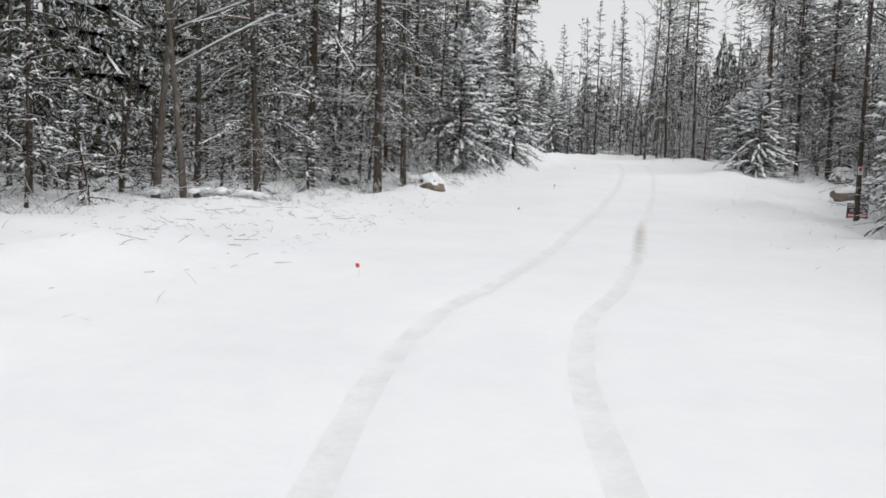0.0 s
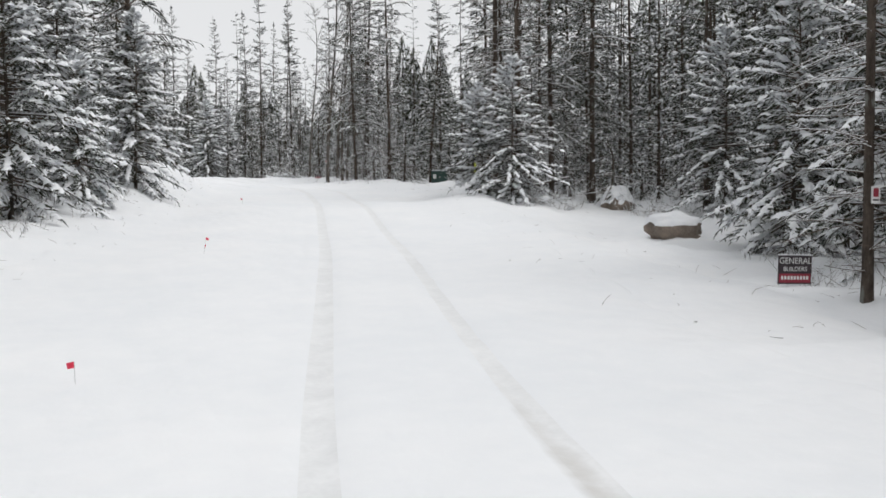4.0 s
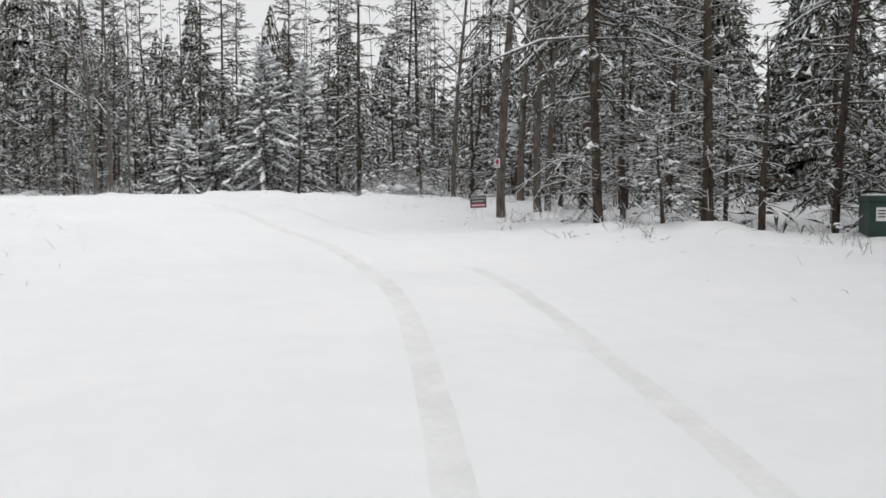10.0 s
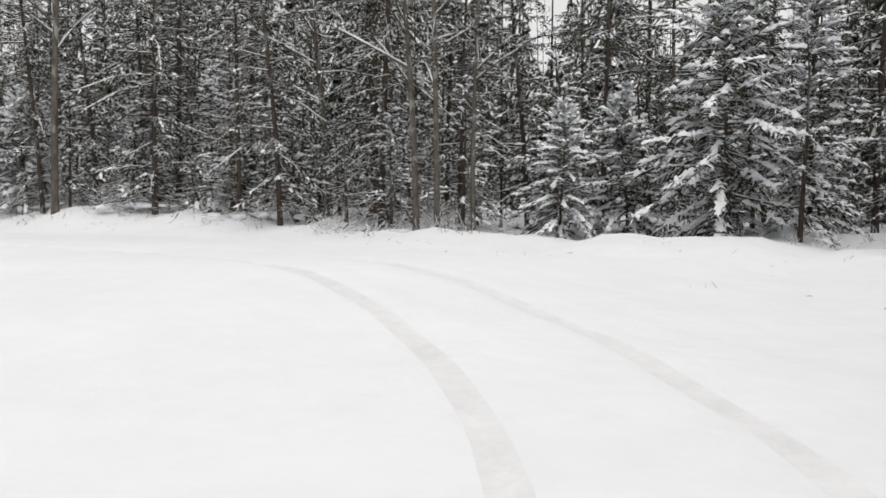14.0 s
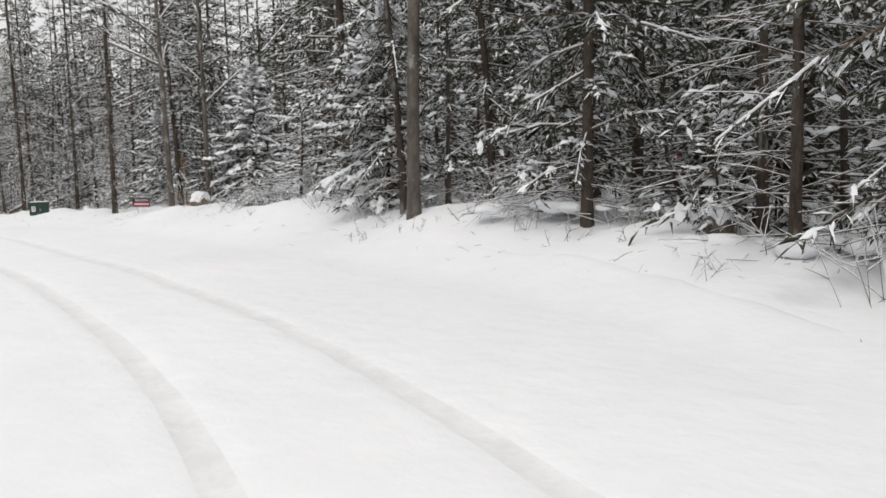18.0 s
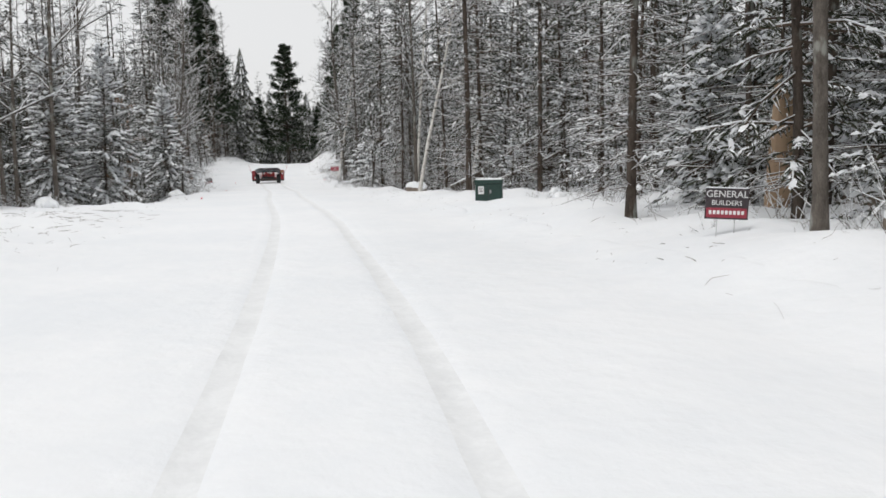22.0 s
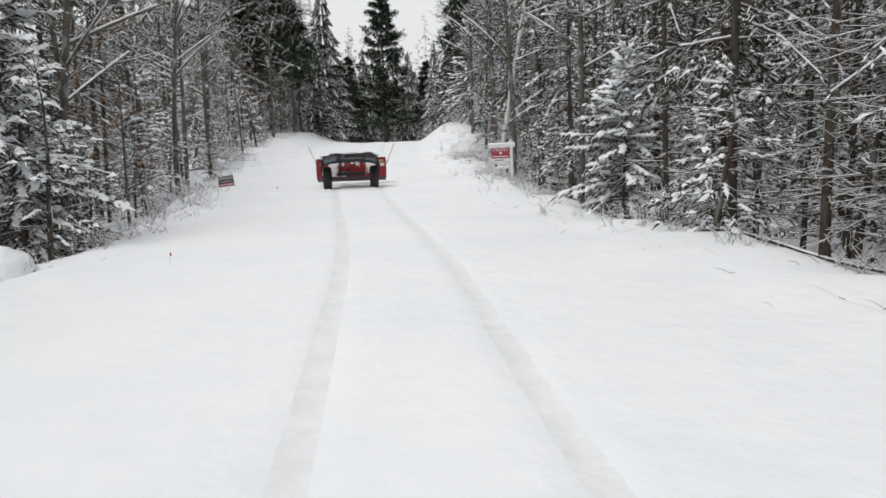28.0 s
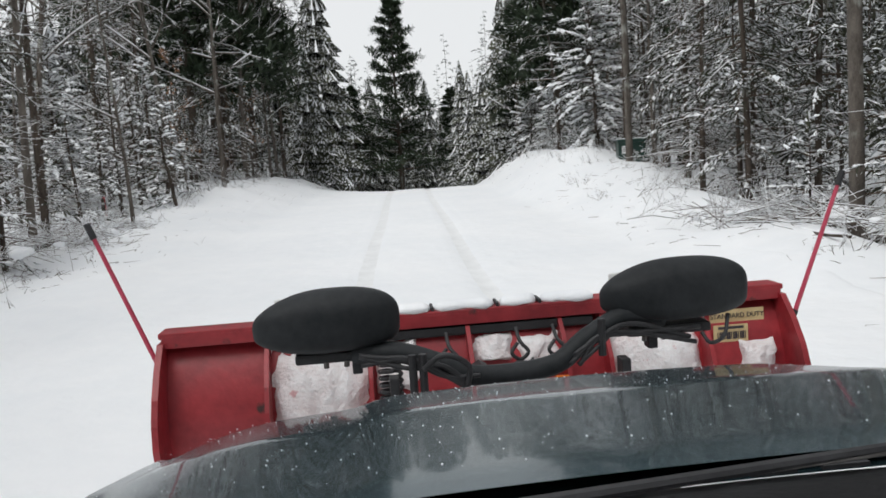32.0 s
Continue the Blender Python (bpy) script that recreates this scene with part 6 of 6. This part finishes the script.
packed(-0.78, -0.43, 0.22, 0.80, 3, ICE)
packed(0.47, 0.83, 0.36, 0.78, 5, ICE)
packed(-0.41, -0.2, 0.24, 0.44, 7, LUMP)
packed(-1.0, -0.80, 0.26, 0.46, 9, LUMP, 0.12)
packed(0.98, 1.12, 0.59, 0.7, 11, ICE)
packed(-0.4, -0.24, 0.62, 0.8, 15, ICE)
packed(0.13, 0.29, 0.64, 0.78, 17, ICE)
packed(-0.04, 0.12, 0.7, 0.79, 13, ICE)
for x0, x1 in ((-0.385, -0.185), (-0.165, 0.055), (0.085, 0.22), (0.24, 0.44)):
    us = [k / 16 for k in range(17)]
    line = [Vector((x0 + (x1 - x0) * u, blade_y(0.87) - 0.035 + 0.008 * math.sin(u * 9 + x0 * 20), 0.903)) for u in us]
    bm = sweep(line, [(0.054 + 0.012 * noise.noise(Vector((x0 + u * 2, 1, 2)))) * min(1, 0.35 + 6 * min(u, 1 - u)) for u in us], 10)
    for v in bm.verts:
        v.co.z = 0.903 + (v.co.z - 0.903) * 0.45
    part("snow_line", bm, LUMP, plough, "snow on the blade's top edge", smooth=True)
for x in (-0.4, -0.175, 0.07, 0.23):
    part("lip_tab", block(0.010, 0.10, 0.022, (x, blade_y(0.87) - 0.03, 0.9), 0.003), TRIM, plough, "black steel tab")


def light_cover(s):
    """A plough light in its black cover, seen from behind."""
    lamp = part("plough_light", block(0.26, 0.11, 0.03, (s * 0.5, 2.52, 0.895), 0.008), TRIM, plough, "black light housing")
    bm = bmesh.new()
    bmesh.ops.create_uvsphere(bm, u_segments=40, v_segments=24, radius=1)
    for v in bm.verts:
        x, y, z = v.co
        f = lambda c, p: math.copysign(abs(c) ** p, c)
        x, z = f(x, 0.82), f(z, 0.72 if z > 0 else 0.42)
        z = z * (1.0 if z > 0 else 0.86)
        z *= 1 - 0.22 * max(0, s * -x if s > 0 else -x) ** 2 - 0.12 * max(0, -x) ** 2
        v.co = Vector(((0.528 if s > 0 else -0.532) + x * (0.232 if s > 0 else 0.218), 2.50 + y * 0.085, 0.996 + z * 0.103 + (0.012 if s > 0 else -0.0) + x * 0.006))
    part("cover", bm, COVER, lamp, "smooth black vinyl cover", smooth=True)
    part("bracket", block(0.03, 0.05, 0.06, (s * 0.45, 2.5, 0.868), 0.006), TRIM, lamp)
    for k in range(3):
        part("bolt", rod((s * (0.42 + 0.06 * k), 2.47, 0.884), (s * (0.42 + 0.06 * k), 2.47, 0.866), 0.008, sides=8), STEEL, lamp)
    part("lens", block(0.34, 0.02, 0.13, (s * 0.52, 2.585, 1.0), 0.01), WHITE, lamp, "clear lens")


light_cover(-1)
light_cover(1)


def tube(points, r, name, mat, parent, label="", sides=10):
    """A round bar that runs smoothly through the points."""
    p = [Vector(v) for v in points]
    p = [p[0] * 2 - p[1], *p, p[-1] * 2 - p[-2]]
    line = []
    for a, b, c, d in zip(p, p[1:], p[2:], p[3:]):
        for k in range(7):
            u = k / 7
            line.append(0.5 * (2 * b + (c - a) * u + (2 * a - 5 * b + 4 * c - d) * u * u + (3 * b - a - 3 * c + d) * u ** 3))
    line.append(p[-2])
    return part(name, sweep(line, [r] * len(line), sides), mat, parent, label, smooth=True)


tube([(-0.46, 2.48, 0.90), (-0.32, 2.46, 0.895), (-0.2, 2.44, 0.855), (-0.1, 2.43, 0.815), (0.12, 2.43, 0.825), (0.24, 2.44, 0.90), (0.36, 2.46, 0.95), (0.48, 2.48, 0.93)], 0.031, "light_bar", COVER, plough, "black tube carrying the lights")
wires = random.Random(12)
for k in range(5):
    o = [wires.uniform(-0.025, 0.025) for _ in range(8)]
    tube([(-0.42 + o[0], 2.42, 0.885 + o[1]), (-0.3, 2.41, 0.88 + o[2]), (-0.2, 2.4, 0.85 + o[3]), (-0.12 + o[4], 2.4, 0.80 + o[5])], 0.007, "cable", TRIM, plough)
    tube([(0.18 + o[1], 2.4, 0.85 + o[0]), (0.26, 2.4, 0.90 + o[2]), (0.36, 2.42, 0.925 + o[3]), (0.56 + o[4], 2.44, 0.88 + o[5])], 0.007, "cable", TRIM, plough)
tube([(-0.26, 2.38, 0.86), (-0.2, 2.36, 0.9), (-0.13, 2.37, 0.86), (-0.14, 2.4, 0.78)], 0.009, "cable_loop", TRIM, plough)
tube([(0.58, 2.42, 0.89), (0.60, 2.4, 0.86), (0.65, 2.42, 0.875), (0.68, 2.46, 0.93)], 0.006, "cable_loop", TRIM, plough)
for x in (-0.26, -0.29, 0.27):
    part("cable_tie", rod((x, 2.4, 0.74 if x < 0 else 0.85), (x, 2.4, 0.90 if x < 0 else 0.96), 0.012, sides=8), TRIM, plough)


def spring(x, y, z0, z1, r, turns, wire):
    pts, n2 = [], int(turns * 10)
    for k in range(n2 + 1):
        a = k / 10 * math.tau
        pts.append((x + r * math.cos(a), y + r * math.sin(a), z0 + (z1 - z0) * k / n2))
    p2 = np.array(pts)
    part("trip_spring", mesh_of("trip_spring", *tubes(p2[:-1], p2[1:], wire, wire, 6), TRIM, smooth=True), None, plough, "black coil spring")


spring(-0.35, BY - 0.20, 0.42, 0.80, 0.038, 16, 0.007)
spring(-0.13, BY - 0.24, 0.42, 0.64, 0.038, 10, 0.007)
spring(0.12, BY - 0.2, 0.58, 0.74, 0.030, 8, 0.006)
for x in (-0.14, 0.115, 0.25):
    tube([(x, BY - 0.08, 0.83), (x + 0.005, BY - 0.13, 0.79), (x + 0.03, BY - 0.15, 0.755), (x, BY - 0.15, 0.73), (x - 0.03, BY - 0.15, 0.755), (x - 0.005, BY - 0.13, 0.785)], 0.007, "eye_bolt", TRIM, plough)
part("trip_bolt", rod((-0.03, BY - 0.1, 0.70), (-0.03, BY - 0.2, 0.70), 0.03, sides=6), TRIM, plough)
part("amber_reflector", block(0.06, 0.012, 0.05, (-0.41, BY - 0.09, 0.56), 0.004), AMBER, plough, "amber reflector")
part("amber_reflector", block(0.05, 0.012, 0.06, (0.27, BY - 0.12, 0.62), 0.004), AMBER, plough, "amber reflector")
for s in (-1, 1):
    part("tower_post", block(0.028, 0.06, 0.58, (s * 0.345, 2.44, 0.54), 0.005), TRIM, plough, "black steel upright")
    part("push_arm", rod((s * 0.35, 2.3, 0.4), (s * 0.5, BY - 0.02, 0.36), 0.04, sides=8), RED, plough)
    foot, tip = Vector((1.22 * s + (0.02 if s > 0 else 0.03), BY + 0.06, 0.76)), Vector((1.42 * s + 0.03, BY + 0.08, 1.28))
    rodm = part("marker_rod", rod(foot, tip, 0.009, 0.008, 10), REDROD, plough, "thin red fibreglass rod")
    d = (tip - foot).normalized()
    part("rod_tip", rod(tip - d * 0.03, tip + d * 0.03, 0.013, 0.012, 10), TRIM, rodm, "black rubber tip")
    part("rod_socket", rod(foot - d * 0.13 + Vector((-s * 0.02, 0, 0)), foot + d * 0.02, 0.014, 0.012, 10), TRIM, rodm, "black socket")
part("hitch_frame", block(0.9, 0.1, 0.12, (0, 2.3, 0.42), 0.02), TRIM, plough)
part("scraper_edge", block(2 * WID, 0.03, 0.14, (0, blade_y(0.2) + 0.0, 0.18), 0.005), STEEL, plough, "bare steel cutting edge")
for x0, x1, z, h in ((0.885, 1.1, 0.785, 0.05), (0.885, 1.02, 0.725, 0.065)):
    st = part("sticker", block(x1 - x0, 0.004, h, ((x0 + x1) / 2, blade_y(z) - 0.012, z), 0.0), STICKER, plough, "yellowed label")
    if h < 0.06:
        letters("STANDARD DUTY", 0.026, SIGNBLACK, st, pose((x0 + x1) / 2, blade_y(z) - 0.016, z, 90, 0, 0))
    else:
        for k in range(13):
            part("code_bar", block(0.003 + 0.003 * (k % 3), 0.002, 0.028, (x0 + 0.016 + k * 0.009, blade_y(z) - 0.0155, z - 0.008), 0.0), SIGNBLACK, st)
        part("writing_bar", block(0.1, 0.002, 0.01, ((x0 + x1) / 2, blade_y(z) - 0.0155, z + 0.022), 0.0), SIGNBLACK, st)
decal = part("maker_decal", block(0.26, 0.004, 0.06, (0.62, blade_y(0.745) - 0.012, 0.745), 0.0), WHITE, plough, "white maker's decal")
part("emblem", block(0.08, 0.003, 0.03, (0.56, blade_y(0.745) - 0.0155, 0.745), 0.0), RED, decal)
part("emblem", block(0.10, 0.003, 0.02, (0.66, blade_y(0.745) - 0.0155, 0.742), 0.0), TRIM, decal)
